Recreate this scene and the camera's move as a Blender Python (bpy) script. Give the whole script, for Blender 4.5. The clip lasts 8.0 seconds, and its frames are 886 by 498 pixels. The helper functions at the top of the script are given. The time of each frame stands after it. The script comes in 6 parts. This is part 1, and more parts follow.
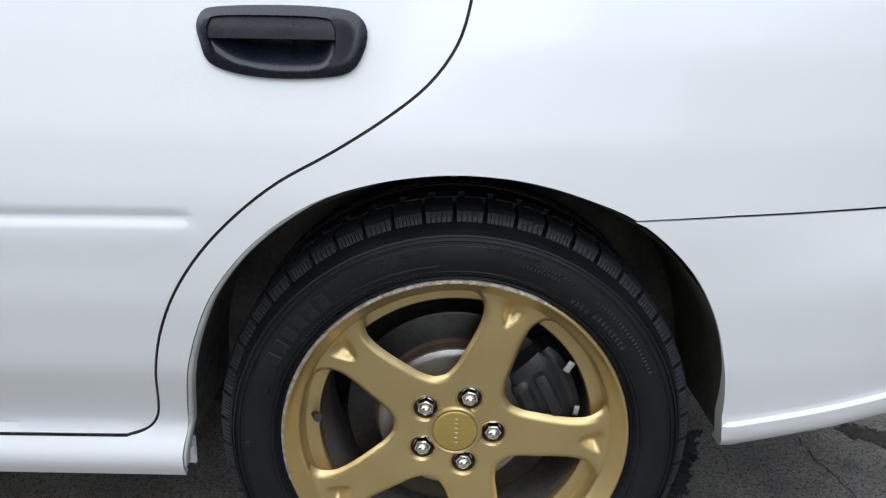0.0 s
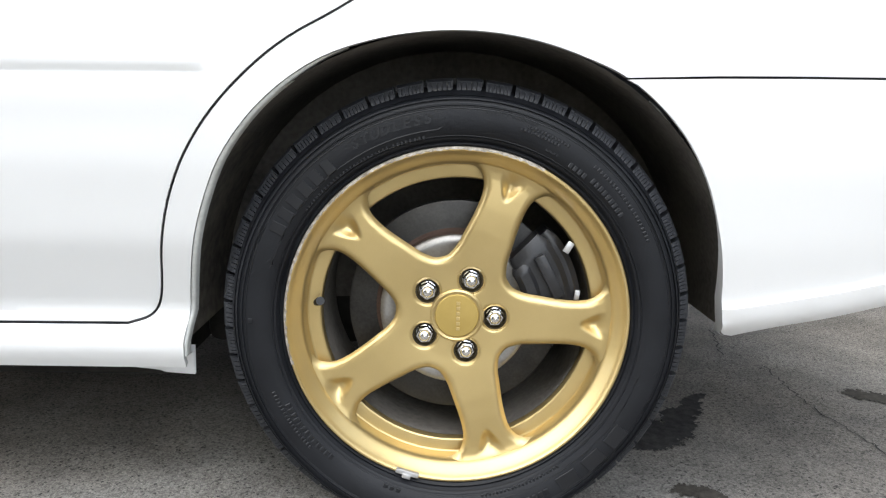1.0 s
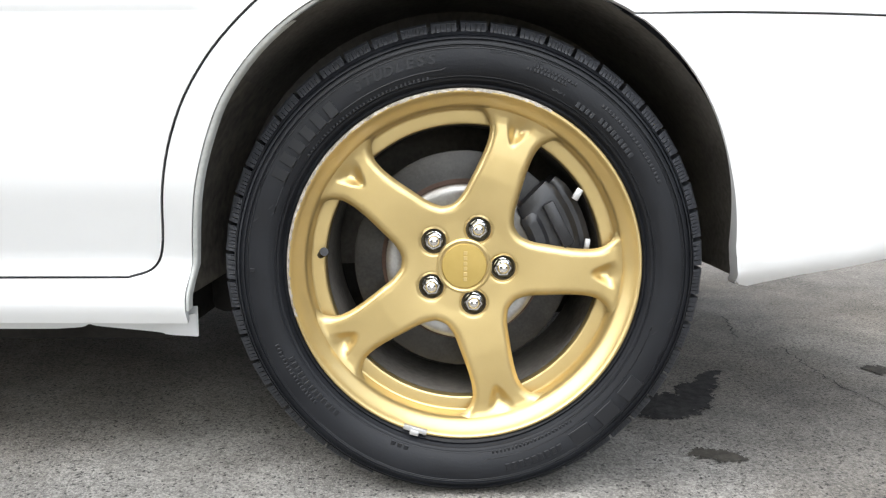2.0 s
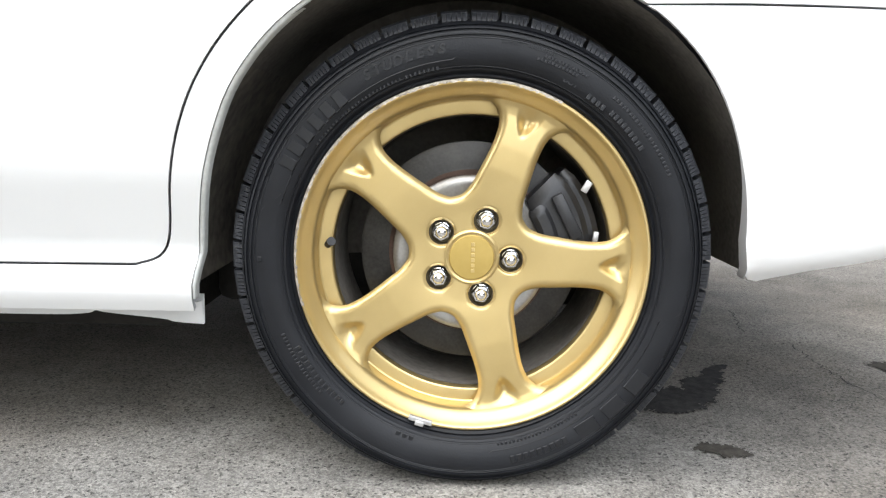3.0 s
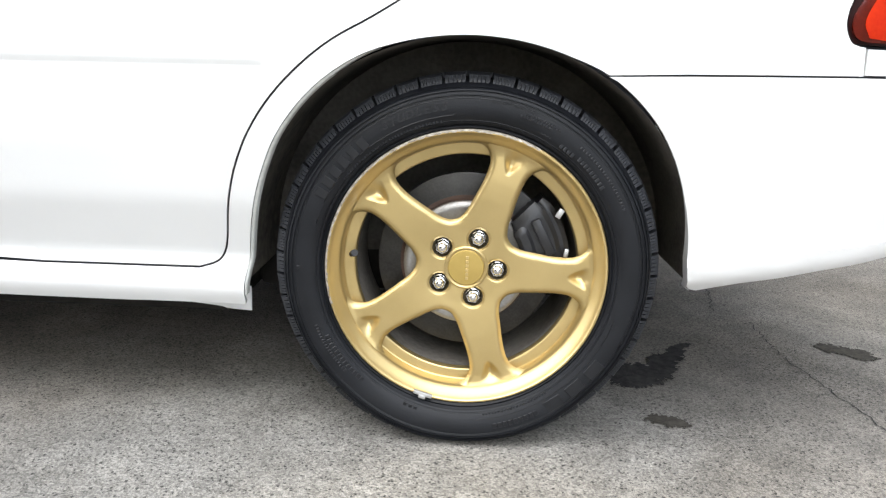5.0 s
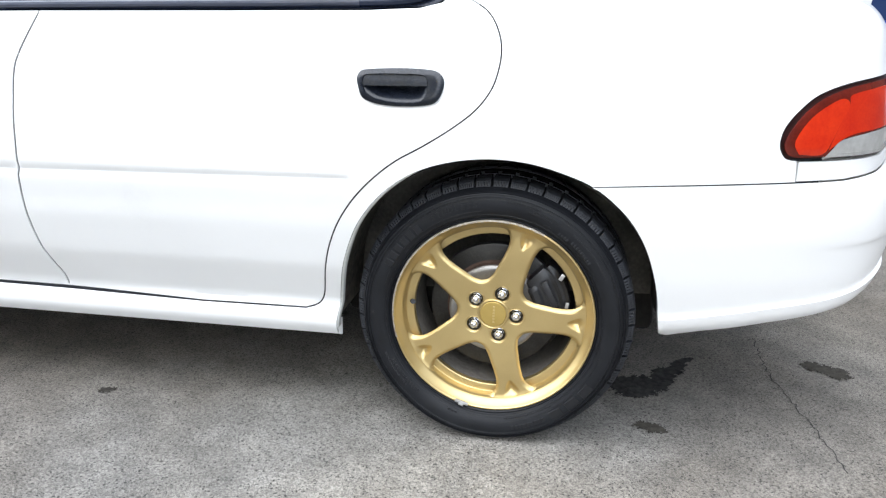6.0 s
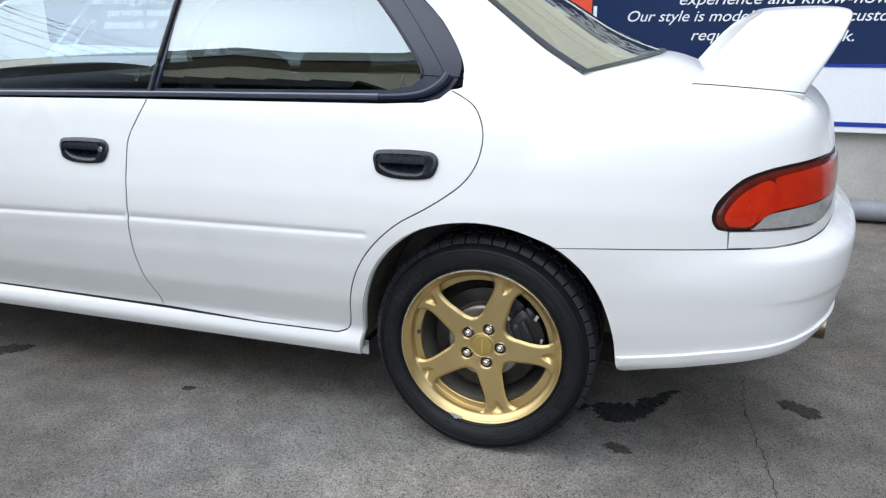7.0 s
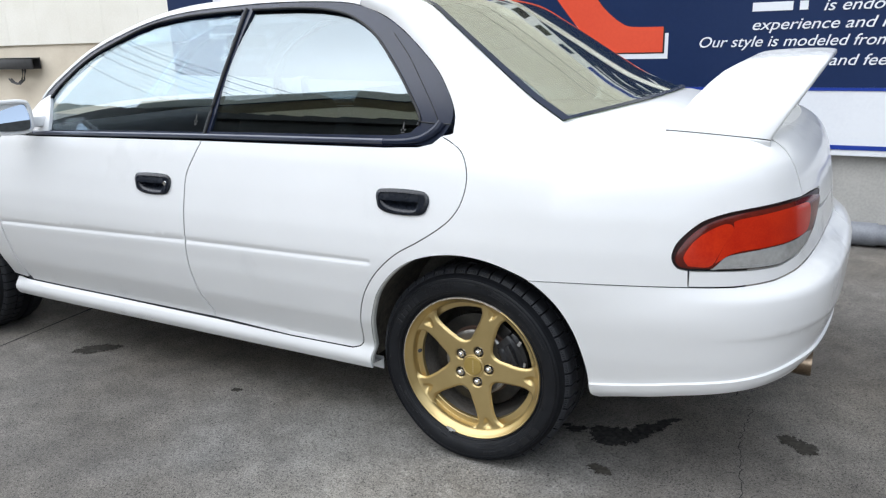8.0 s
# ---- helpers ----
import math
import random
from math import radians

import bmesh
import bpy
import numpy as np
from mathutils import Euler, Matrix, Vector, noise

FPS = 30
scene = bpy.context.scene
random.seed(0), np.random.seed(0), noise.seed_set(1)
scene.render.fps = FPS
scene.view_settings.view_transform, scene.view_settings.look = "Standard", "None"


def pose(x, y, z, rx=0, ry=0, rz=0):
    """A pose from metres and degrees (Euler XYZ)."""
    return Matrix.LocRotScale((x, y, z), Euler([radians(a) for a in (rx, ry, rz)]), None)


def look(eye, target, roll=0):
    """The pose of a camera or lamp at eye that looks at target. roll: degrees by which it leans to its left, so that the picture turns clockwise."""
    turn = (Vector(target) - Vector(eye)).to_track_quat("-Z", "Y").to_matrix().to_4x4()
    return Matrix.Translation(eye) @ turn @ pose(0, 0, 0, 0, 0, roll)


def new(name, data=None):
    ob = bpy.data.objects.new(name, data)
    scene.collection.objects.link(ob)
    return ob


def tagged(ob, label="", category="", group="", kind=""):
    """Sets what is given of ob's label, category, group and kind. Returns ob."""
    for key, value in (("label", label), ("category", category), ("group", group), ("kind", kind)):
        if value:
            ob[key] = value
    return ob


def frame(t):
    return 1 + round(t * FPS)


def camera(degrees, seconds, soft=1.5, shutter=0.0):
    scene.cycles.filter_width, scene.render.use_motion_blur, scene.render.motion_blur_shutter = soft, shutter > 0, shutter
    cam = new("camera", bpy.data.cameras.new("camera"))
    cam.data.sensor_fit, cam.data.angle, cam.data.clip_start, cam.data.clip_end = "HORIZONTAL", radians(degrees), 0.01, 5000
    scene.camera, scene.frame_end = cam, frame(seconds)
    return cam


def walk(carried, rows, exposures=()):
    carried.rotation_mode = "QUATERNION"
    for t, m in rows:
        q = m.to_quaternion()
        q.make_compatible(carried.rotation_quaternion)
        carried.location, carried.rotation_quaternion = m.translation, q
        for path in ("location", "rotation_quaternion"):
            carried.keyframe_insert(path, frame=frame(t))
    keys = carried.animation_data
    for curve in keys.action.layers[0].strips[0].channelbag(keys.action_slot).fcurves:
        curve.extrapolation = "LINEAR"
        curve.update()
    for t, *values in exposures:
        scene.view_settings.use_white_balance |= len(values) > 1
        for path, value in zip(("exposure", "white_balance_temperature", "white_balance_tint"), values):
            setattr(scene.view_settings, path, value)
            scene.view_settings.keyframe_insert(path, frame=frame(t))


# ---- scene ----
cam = camera(61.7, 8.0, soft=1.25)
PATH = [
    (0, (-0.0334, -0.8620, 0.8460), (-0.0097, 1.0343, 0.2108), 1.54),
    (0.3, (-0.0265, -0.9106, 0.7650), (0.0039, 0.9958, 0.1608), 2.35),
    (0.5, (-0.0286, -0.9384, 0.7080), (0.0090, 0.9881, 0.1722), 1.92),
    (0.8, (-0.0155, -0.9527, 0.6265), (-0.0158, 1.0032, 0.2110), 0.88),
    (1, (-0.0365, -0.9607, 0.5655), (-0.0037, 1.0065, 0.2062), 1.09),
    (1.3, (-0.0246, -0.9593, 0.5258), (-0.0238, 1.0104, 0.1803), 0.46),
    (1.5, (-0.0347, -0.9611, 0.4941), (-0.0169, 1.0149, 0.1853), 0.44),
    (2, (-0.0332, -0.9555, 0.4593), (-0.0223, 1.0239, 0.1732), 0.22),
    (2.2, (-0.0400, -0.9510, 0.4656), (-0.0180, 1.0239, 0.1449), 0.70),
    (3.5, (-0.0340, -0.9510, 0.4597), (-0.0469, 1.0241, 0.1455), 0.97),
    (4, (-0.0340, -0.9695, 0.4681), (-0.0421, 1.0038, 0.1426), 1.13),
    (4.2, (-0.0380, -0.9973, 0.4849), (-0.0375, 0.9722, 0.1366), 1.27),
    (5.3, (0.0211, -1.2741, 0.7039), (-0.0815, 0.6515, 0.1731), 2.19),
    (5.5, (0.0501, -1.3593, 0.7777), (-0.1101, 0.5514, 0.2089), 2.25),
    (5.8, (0.104, -1.478, 0.891), (-0.156, 0.409, 0.279), 2.2),
    (6, (0.137, -1.545, 0.943), (-0.17, 0.336, 0.339), 0.6),
    (6.2, (0.205, -1.614, 0.985), (-0.169, 0.264, 0.41), -0.1),
    (6.5, (0.315, -1.716, 1.067), (-0.159, 0.143, 0.5), -0.3),
    (6.8, (0.42, -1.795, 1.13), (-0.138, 0.036, 0.549), -0.1),
    (7, (0.489, -1.821, 1.142), (-0.11, -0.001, 0.568), -0.1),
    (7.2, (0.581, -1.822, 1.164), (-0.063, -0.018, 0.584), -0.2),
    (7.5, (0.696, -1.844, 1.206), (-0.086, -0.097, 0.628), 0.1),
    (7.8, (0.825, -1.83, 1.25), (-0.047, -0.13, 0.656), -1.2),
    (8, (0.915, -1.855, 1.249), (-0.002, -0.161, 0.71), -1.5),
]
EXPOSURES = [(0.0, 1.06, 6000, 10), (0.5, 1.57, 6200, 10), (1.0, 1.86, 6350, 10), (1.5, 2.08, 6400, 10), (4.2, 2.18, 6450, 10), (5.5, 2.00, 6350, 10), (6.0, 1.90, 6200, 10), (6.5, 1.42, 6100, 10), (7.0, 1.16, 6050, 10), (8.0, 1.14, 6150, 10)]
walk(cam, [(t, look(eye, target, roll)) for t, eye, target, roll in PATH], EXPOSURES)

# ---- light: a bright overcast sky ----
world = bpy.data.worlds.new("sky")
scene.world = world
world.use_nodes = True
_n, _l = world.node_tree.nodes, world.node_tree.links
_sky = _n.new("ShaderNodeTexSky")
_sky.sky_type, _sky.sun_disc = "NISHITA", False
_sky.sun_elevation, _sky.sun_rotation, _sky.dust_density, _sky.air_density = radians(42), radians(228), 1.0, 1.0
_hsv = _n.new("ShaderNodeHueSaturation")
_hsv.inputs["Saturation"].default_value = 0.38
_l.new(_sky.outputs["Color"], _hsv.inputs["Color"])
_cloud = _n.new("ShaderNodeMix")        # a thin, even cloud layer over the clear sky
_cloud.data_type = "RGBA"
_cloud.inputs[0].default_value = 0.45
_l.new(_hsv.outputs["Color"], _cloud.inputs[6])
_cloud.inputs[7].default_value = (5.6, 6.1, 6.7, 1)
_l.new(_cloud.outputs[2], _n["Background"].inputs["Color"])
_n["Background"].inputs["Strength"].default_value = 0.118
sun = new("sun", bpy.data.lights.new("sun", "SUN"))
sun.data.energy, sun.data.angle, sun.data.color = 1.75, radians(95), (1.0, 0.985, 0.96)
sun.matrix_world = look((-4.6, -7.2, 11.0), (0, 0, 0))


# ---- materials ----
def material(name, a, b=None, rough=0.5, metal=0.0, scale=6.0, fine=80.0, bump=0.0, coat=0.0, fine_mix=0.35, spec=0.5, bump_scale=None, rough_var=0.08):
    """A procedural surface: two colours mixed by a broad and a fine noise, with relief and uneven gloss."""
    m = bpy.data.materials.new(name)
    m.use_nodes = True
    n, l = m.node_tree.nodes, m.node_tree.links
    p = n["Principled BSDF"]
    co = n.new("ShaderNodeTexCoord")
    broad, grain = n.new("ShaderNodeTexNoise"), n.new("ShaderNodeTexNoise")
    broad.inputs["Scale"].default_value, broad.inputs["Detail"].default_value = scale, 6
    grain.inputs["Scale"].default_value, grain.inputs["Detail"].default_value = fine, 3
    for q in (broad, grain):
        l.new(co.outputs["Object"], q.inputs["Vector"])
    mix = n.new("ShaderNodeMix")
    mix.data_type = "FLOAT"
    mix.inputs[0].default_value = fine_mix
    l.new(broad.outputs["Fac"], mix.inputs[2])
    l.new(grain.outputs["Fac"], mix.inputs[3])
    ramp = n.new("ShaderNodeValToRGB")
    ramp.color_ramp.elements[0].position, ramp.color_ramp.elements[1].position = 0.36, 0.64
    ramp.color_ramp.elements[0].color = (*a, 1)
    ramp.color_ramp.elements[1].color = (*(b or a), 1)
    l.new(mix.outputs[0], ramp.inputs["Fac"])
    l.new(ramp.outputs["Color"], p.inputs["Base Color"])
    rr = n.new("ShaderNodeMapRange")
    rr.inputs["To Min"].default_value, rr.inputs["To Max"].default_value = max(0.02, rough - rough_var), rough + rough_var
    l.new(mix.outputs[0], rr.inputs["Value"])
    l.new(rr.outputs["Result"], p.inputs["Roughness"])
    p.inputs["Metallic"].default_value = metal
    p.inputs["Coat Weight"].default_value, p.inputs["Coat Roughness"].default_value = coat, 0.04
    p.inputs["Specular IOR Level"].default_value = spec
    if bump:
        bp = n.new("ShaderNodeBump")
        bp.inputs["Strength"].default_value, bp.inputs["Distance"].default_value = 1.0, bump
        if bump_scale:
            h = n.new("ShaderNodeTexNoise")
            h.inputs["Scale"].default_value, h.inputs["Detail"].default_value = bump_scale, 4
            l.new(co.outputs["Object"], h.inputs["Vector"])
            l.new(h.outputs["Fac"], bp.inputs["Height"])
        else:
            l.new(mix.outputs[0], bp.inputs["Height"])
        l.new(bp.outputs["Normal"], p.inputs["Normal"])
    return m


def concrete():
    """Old exposed-aggregate concrete: grey paste, pale and dark stones, broad damp stains."""
    m = bpy.data.materials.new("ground_concrete")
    m.use_nodes = True
    n, l = m.node_tree.nodes, m.node_tree.links
    p = n["Principled BSDF"]
    co = n.new("ShaderNodeTexCoord")

    def tex(kind, scale, detail=4.0):
        q = n.new(kind)
        q.inputs["Scale"].default_value = scale
        if "Detail" in q.inputs:
            q.inputs["Detail"].default_value = detail
        l.new(co.outputs["Object"], q.inputs["Vector"])
        return q

    def ramp(src, stops):
        r = n.new("ShaderNodeValToRGB")
        e = r.color_ramp.elements
        e[0].position, e[0].color = stops[0][0], (*[stops[0][1]] * 3, 1)
        e[1].position, e[1].color = stops[1][0], (*[stops[1][1]] * 3, 1)
        for pos, val in stops[2:]:
            k = e.new(pos)
            k.color = (val, val, val, 1)
        l.new(src, r.inputs["Fac"])
        return r

    def times(a, b, kind="MULTIPLY", fac=1.0):
        q = n.new("ShaderNodeMix")
        q.data_type, q.blend_type = "RGBA", kind
        q.inputs[0].default_value = fac
        l.new(a, q.inputs[6])
        l.new(b, q.inputs[7])
        return q.outputs[2]

    stains = ramp(tex("ShaderNodeTexNoise", 1.1, 7).outputs["Fac"], [(0.34, 0.66), (0.66, 1.12)])
    mottle = ramp(tex("ShaderNodeTexNoise", 9, 6).outputs["Fac"], [(0.3, 0.78), (0.7, 1.12)])
    stones = tex("ShaderNodeTexVoronoi", 230)
    pebble = n.new("ShaderNodeSeparateColor")
    l.new(stones.outputs["Color"], pebble.inputs["Color"])
    shade = ramp(pebble.outputs["Red"], [(0.06, 0.40), (0.09, 0.95), (0.84, 1.0), (0.91, 1.55)])
    # scattered open pits of many sizes
    holes = tex("ShaderNodeTexVoronoi", 120)
    holes.voronoi_dimensions = "2D"
    size = n.new("ShaderNodeSeparateColor")
    l.new(holes.outputs["Color"], size.inputs["Color"])
    reach = n.new("ShaderNodeMath")
    reach.operation = "MULTIPLY_ADD"
    reach.inputs[1].default_value, reach.inputs[2].default_value = 0.54, -0.10
    l.new(size.outputs["Blue"], reach.inputs[0])
    warp = n.new("ShaderNodeMath")
    warp.operation = "MULTIPLY_ADD"
    warp.inputs[1].default_value = 0.45
    l.new(tex("ShaderNodeTexNoise", 420, 2).outputs["Fac"], warp.inputs[0])
    l.new(holes.outputs["Distance"], warp.inputs[2])
    rel = n.new("ShaderNodeMath")
    rel.operation = "SUBTRACT"
    l.new(warp.outputs[0], rel.inputs[0])
    l.new(reach.outputs[0], rel.inputs[1])
    pit = ramp(rel.outputs[0], [(0.15, 0.22), (0.22, 1.0)])
    chips = n.new("ShaderNodeSeparateColor")
    l.new(tex("ShaderNodeTexVoronoi", 470).outputs["Color"], chips.inputs["Color"])
    small = ramp(chips.outputs["Green"], [(0.10, 0.62), (0.16, 0.96), (0.82, 1.0), (0.90, 1.40)])
    grit = ramp(tex("ShaderNodeTexNoise", 260, 3).outputs["Fac"], [(0.32, 0.80), (0.68, 1.18)])
    base = n.new("ShaderNodeRGB")
    base.outputs[0].default_value = (0.178, 0.172, 0.160, 1)
    c = base.outputs[0]
    for k in (stains, mottle, shade, small, grit, pit):
        c = times(c, k.outputs["Color"])
    earth = n.new("ShaderNodeRGB")
    earth.outputs[0].default_value = (1.0, 0.955, 0.885, 1)
    tinted = times(c, earth.outputs[0])
    dirt = n.new("ShaderNodeMix")
    dirt.data_type = "RGBA"
    l.new(ramp(tex("ShaderNodeTexNoise", 0.8, 6).outputs["Fac"], [(0.42, 0.0), (0.62, 0.9)]).outputs["Color"], dirt.inputs[0])
    l.new(c, dirt.inputs[6])
    l.new(tinted, dirt.inputs[7])
    c = dirt.outputs[2]
    # darker and browner away from a paler patch by the wheel, with a wandering edge
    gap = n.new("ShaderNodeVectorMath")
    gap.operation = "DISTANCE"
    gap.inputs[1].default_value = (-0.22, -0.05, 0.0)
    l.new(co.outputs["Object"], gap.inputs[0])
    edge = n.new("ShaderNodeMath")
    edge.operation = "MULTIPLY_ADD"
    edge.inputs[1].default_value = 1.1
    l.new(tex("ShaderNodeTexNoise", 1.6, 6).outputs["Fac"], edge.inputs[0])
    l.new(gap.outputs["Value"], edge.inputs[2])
    outward = n.new("ShaderNodeMapRange")
    outward.interpolation_type = "SMOOTHSTEP"
    outward.inputs["From Min"].default_value, outward.inputs["From Max"].default_value = 0.80, 1.45
    l.new(edge.outputs[0], outward.inputs["Value"])
    outer_tint = n.new("ShaderNodeRGB")
    outer_tint.outputs[0].default_value = (0.76, 0.725, 0.69, 1)
    outer_toned = n.new("ShaderNodeMix")
    outer_toned.data_type, outer_toned.blend_type = "RGBA", "MULTIPLY"
    l.new(outward.outputs["Result"], outer_toned.inputs[0])
    l.new(c, outer_toned.inputs[6])
    l.new(outer_tint.outputs[0], outer_toned.inputs[7])
    c = outer_toned.outputs[2]
    l.new(c, p.inputs["Base Color"])
    rr = ramp(tex("ShaderNodeTexNoise", 3, 4).outputs["Fac"], [(0.3, 0.62), (0.7, 0.88)])
    l.new(rr.outputs["Color"], p.inputs["Roughness"])
    pits = n.new("ShaderNodeBump")
    pits.inputs["Strength"].default_value, pits.inputs["Distance"].default_value = 0.9, 0.004
    l.new(times(times(shade.outputs["Color"], grit.outputs["Color"]), pit.outputs["Color"]), pits.inputs["Height"])
    l.new(pits.outputs["Normal"], p.inputs["Normal"])
    return m


def pane(name, tint, face=0.04, sheen=(1.0, 1.0, 1.0)):
    """Clear sheet: what is behind it, tinted, and a mirror image that grows towards a grazing view. face: its share seen squarely."""
    m = bpy.data.materials.new(name)
    m.use_nodes = True
    n, l = m.node_tree.nodes, m.node_tree.links
    n.remove(n["Principled BSDF"])
    see, gloss, mix, lw = n.new("ShaderNodeBsdfTransparent"), n.new("ShaderNodeBsdfGlossy"), n.new("ShaderNodeMixShader"), n.new("ShaderNodeLayerWeight")
    see.inputs["Color"].default_value = (*tint, 1)
    gloss.inputs["Roughness"].default_value, gloss.inputs["Color"].default_value = 0.0, (*sheen, 1)
    lw.inputs["Blend"].default_value = 0.5
    power, grow = n.new("ShaderNodeMath"), n.new("ShaderNodeMath")
    power.operation, grow.operation = "POWER", "MULTIPLY_ADD"
    power.inputs[1].default_value = 5.0
    grow.inputs[1].default_value, grow.inputs[2].default_value = 1.0 - face, face
    l.new(lw.outputs["Facing"], power.inputs[0])
    l.new(power.outputs[0], grow.inputs[0])
    l.new(grow.outputs[0], mix.inputs[0])
    l.new(see.outputs[0], mix.inputs[1])
    l.new(gloss.outputs[0], mix.inputs[2])
    l.new(mix.outputs[0], n["Material Output"].inputs["Surface"])
    return m


PAINT = material("white_paint", (0.785, 0.79, 0.79), (0.815, 0.82, 0.82), rough=0.28, scale=2.5, fine=900, coat=0.55, spec=0.4, fine_mix=0.2, rough_var=0.03)
GOLD = material("gold_paint", (0.535, 0.404, 0.176), (0.600, 0.458, 0.208), rough=0.36, metal=0.78, scale=14, fine=1500, coat=0.30, bump=0.00003, rough_var=0.05)
CAPGOLD = material("cap_gold", (0.43, 0.305, 0.085), (0.47, 0.335, 0.10), rough=0.45, metal=0.5, scale=60, fine=1500)
SCRAPE = material("scraped_alloy", (0.17, 0.13, 0.085), (0.58, 0.54, 0.48), rough=0.55, metal=0.35, scale=120, fine=700, bump=0.0006, fine_mix=0.5)
RUBBER = material("tyre_rubber", (0.0052, 0.0059, 0.0078), (0.0098, 0.0108, 0.0135), rough=0.52, spec=0.28, scale=18, fine=420, bump=0.0005, rough_var=0.14)
TREAD = material("tread_rubber", (0.0095, 0.0105, 0.0135), (0.020, 0.022, 0.027), rough=0.58, scale=60, fine=700, bump=0.0004)
LETTER = material("sidewall_relief", (0.0072, 0.0080, 0.0100), (0.0120, 0.0130, 0.0155), rough=0.38, spec=0.36, scale=60, fine=700)
CHROME = material("nut_chrome", (0.78, 0.78, 0.78), (0.86, 0.86, 0.86), rough=0.12, metal=1.0, scale=60, fine=400, rough_var=0.05)
STEEL = material("disc_steel", (0.30, 0.29, 0.28), (0.42, 0.41, 0.39), rough=0.42, metal=0.85, scale=20, fine=260)
RUST = material("disc_rust", (0.06, 0.035, 0.025), (0.10, 0.06, 0.045), rough=0.85, scale=40, fine=300, bump=0.0005)
CALIPER = material("caliper_iron", (0.008, 0.0085, 0.010), (0.021, 0.021, 0.023), rough=0.40, spec=0.5, scale=40, fine=300, bump=0.0006)
LEAD = material("balance_lead", (0.52, 0.52, 0.52), (0.66, 0.66, 0.66), rough=0.4, metal=0.8, scale=90, fine=500)
TRIM = material("black_trim", (0.008, 0.013, 0.030), (0.013, 0.019, 0.041), spec=0.42, rough=0.24, scale=8, fine=500, bump=0.0001)
HANDLE = material("handle_plastic", (0.0070, 0.0092, 0.0150), (0.0120, 0.0150, 0.0225), rough=0.27, spec=0.42, scale=20, fine=700, bump=0.0001)
SEAL = material("rubber_seal", (0.010, 0.010, 0.011), (0.018, 0.018, 0.02), rough=0.55, scale=30, fine=400)
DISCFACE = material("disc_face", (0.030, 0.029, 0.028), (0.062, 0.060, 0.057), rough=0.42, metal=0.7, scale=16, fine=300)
SOCKET = material("nut_seat", (0.055, 0.045, 0.028), (0.16, 0.125, 0.065), rough=0.45, metal=0.5, scale=90, fine=500)
WELL = material("underseal_and_barrel", (0.066, 0.061, 0.054), (0.155, 0.142, 0.124), rough=0.95, spec=0.2, scale=7, fine=120, bump=0.002)
DUSTY = material("dusty_liner", (0.040, 0.036, 0.031), (0.19, 0.165, 0.13), rough=0.9, scale=5, fine=60, bump=0.001)
# white inner body paint, darkened in colour to the shade behind the gaps
SHADED = material("inner_body_shade", (0.045, 0.048, 0.060), (0.075, 0.080, 0.095), rough=0.6, scale=12, fine=200)
FLOORPAN = material("floor_pan", (0.012, 0.011, 0.010), (0.028, 0.026, 0.023), rough=0.95, spec=0.2, scale=6, fine=90, bump=0.002)
INNER = material("cabin_plastic", (0.008, 0.008, 0.009), (0.014, 0.014, 0.016), rough=0.7, spec=0.25, scale=8, fine=200, bump=0.0003)
CLOTH = material("seat_cloth", (0.008, 0.008, 0.010), (0.015, 0.015, 0.017), rough=0.95, spec=0.2, scale=25, fine=500, bump=0.0008)
REDLENS = material("red_lens", (0.42, 0.014, 0.003), (0.54, 0.026, 0.004), rough=0.22, scale=14, fine=200, coat=0.6, spec=0.3, rough_var=0.03)
AMBERRED = material("bright_lens", (0.46, 0.017, 0.003), (0.57, 0.030, 0.004), rough=0.22, scale=30, fine=160, coat=0.6, spec=0.3, rough_var=0.03)
DEEPRED = material("deep_red_lens", (0.075, 0.007, 0.003), (0.14, 0.011, 0.005), rough=0.2, scale=22, fine=200, coat=0.6, spec=0.3, rough_var=0.03)
DARKLENS = material("smoked_lens_edge", (0.010, 0.004, 0.004), (0.022, 0.006, 0.006), rough=0.30, spec=0.25, scale=30, fine=300, coat=0.2, rough_var=0.03)
CLEARLENS = material("clear_lens", (0.27, 0.27, 0.26), (0.42, 0.42, 0.41), rough=0.14, scale=7, fine=60, coat=1.0, rough_var=0.05)
EXHAUST = material("exhaust_steel", (0.20, 0.15, 0.105), (0.34, 0.27, 0.20), rough=0.30, metal=1.0, scale=10, fine=200)
GLASS = pane("window_glass", (0.83, 0.89, 0.92), 0.086, (0.84, 0.94, 1.0))
DARKGLASS = pane("privacy_glass", (0.48, 0.53, 0.54), 0.155, (0.87, 0.96, 1.0))
BACKGLASS = pane("rear_window_glass", (0.62, 0.68, 0.62), 0.30, (0.95, 0.95, 0.84))
MIRROR = material("mirror_silver", (0.46, 0.53, 0.62), rough=0.02, metal=1.0, rough_var=0.0)
GROUND = concrete()
JOINT = material("joint_tar", (0.018, 0.018, 0.018), (0.035, 0.034, 0.033), rough=0.9, scale=30, fine=200, bump=0.002)
DAMP = material("damp_oil", (0.010, 0.010, 0.011), (0.055, 0.054, 0.053), rough=0.7, scale=60, fine=330, bump=0.0008, rough_var=0.15, spec=0.14)
STAIN = material("dried_stain", (0.030, 0.0275, 0.024), (0.065, 0.060, 0.052), rough=0.95, spec=0.15, scale=60, fine=300, bump=0.001)
CEMENT = material("wall_cement", (0.33, 0.32, 0.30), (0.46, 0.45, 0.42), rough=0.85, scale=3, fine=70, bump=0.002)
BEIGE = material("beige_render", (0.66, 0.575, 0.45), (0.78, 0.70, 0.57), rough=0.85, scale=2, fine=90, bump=0.002)
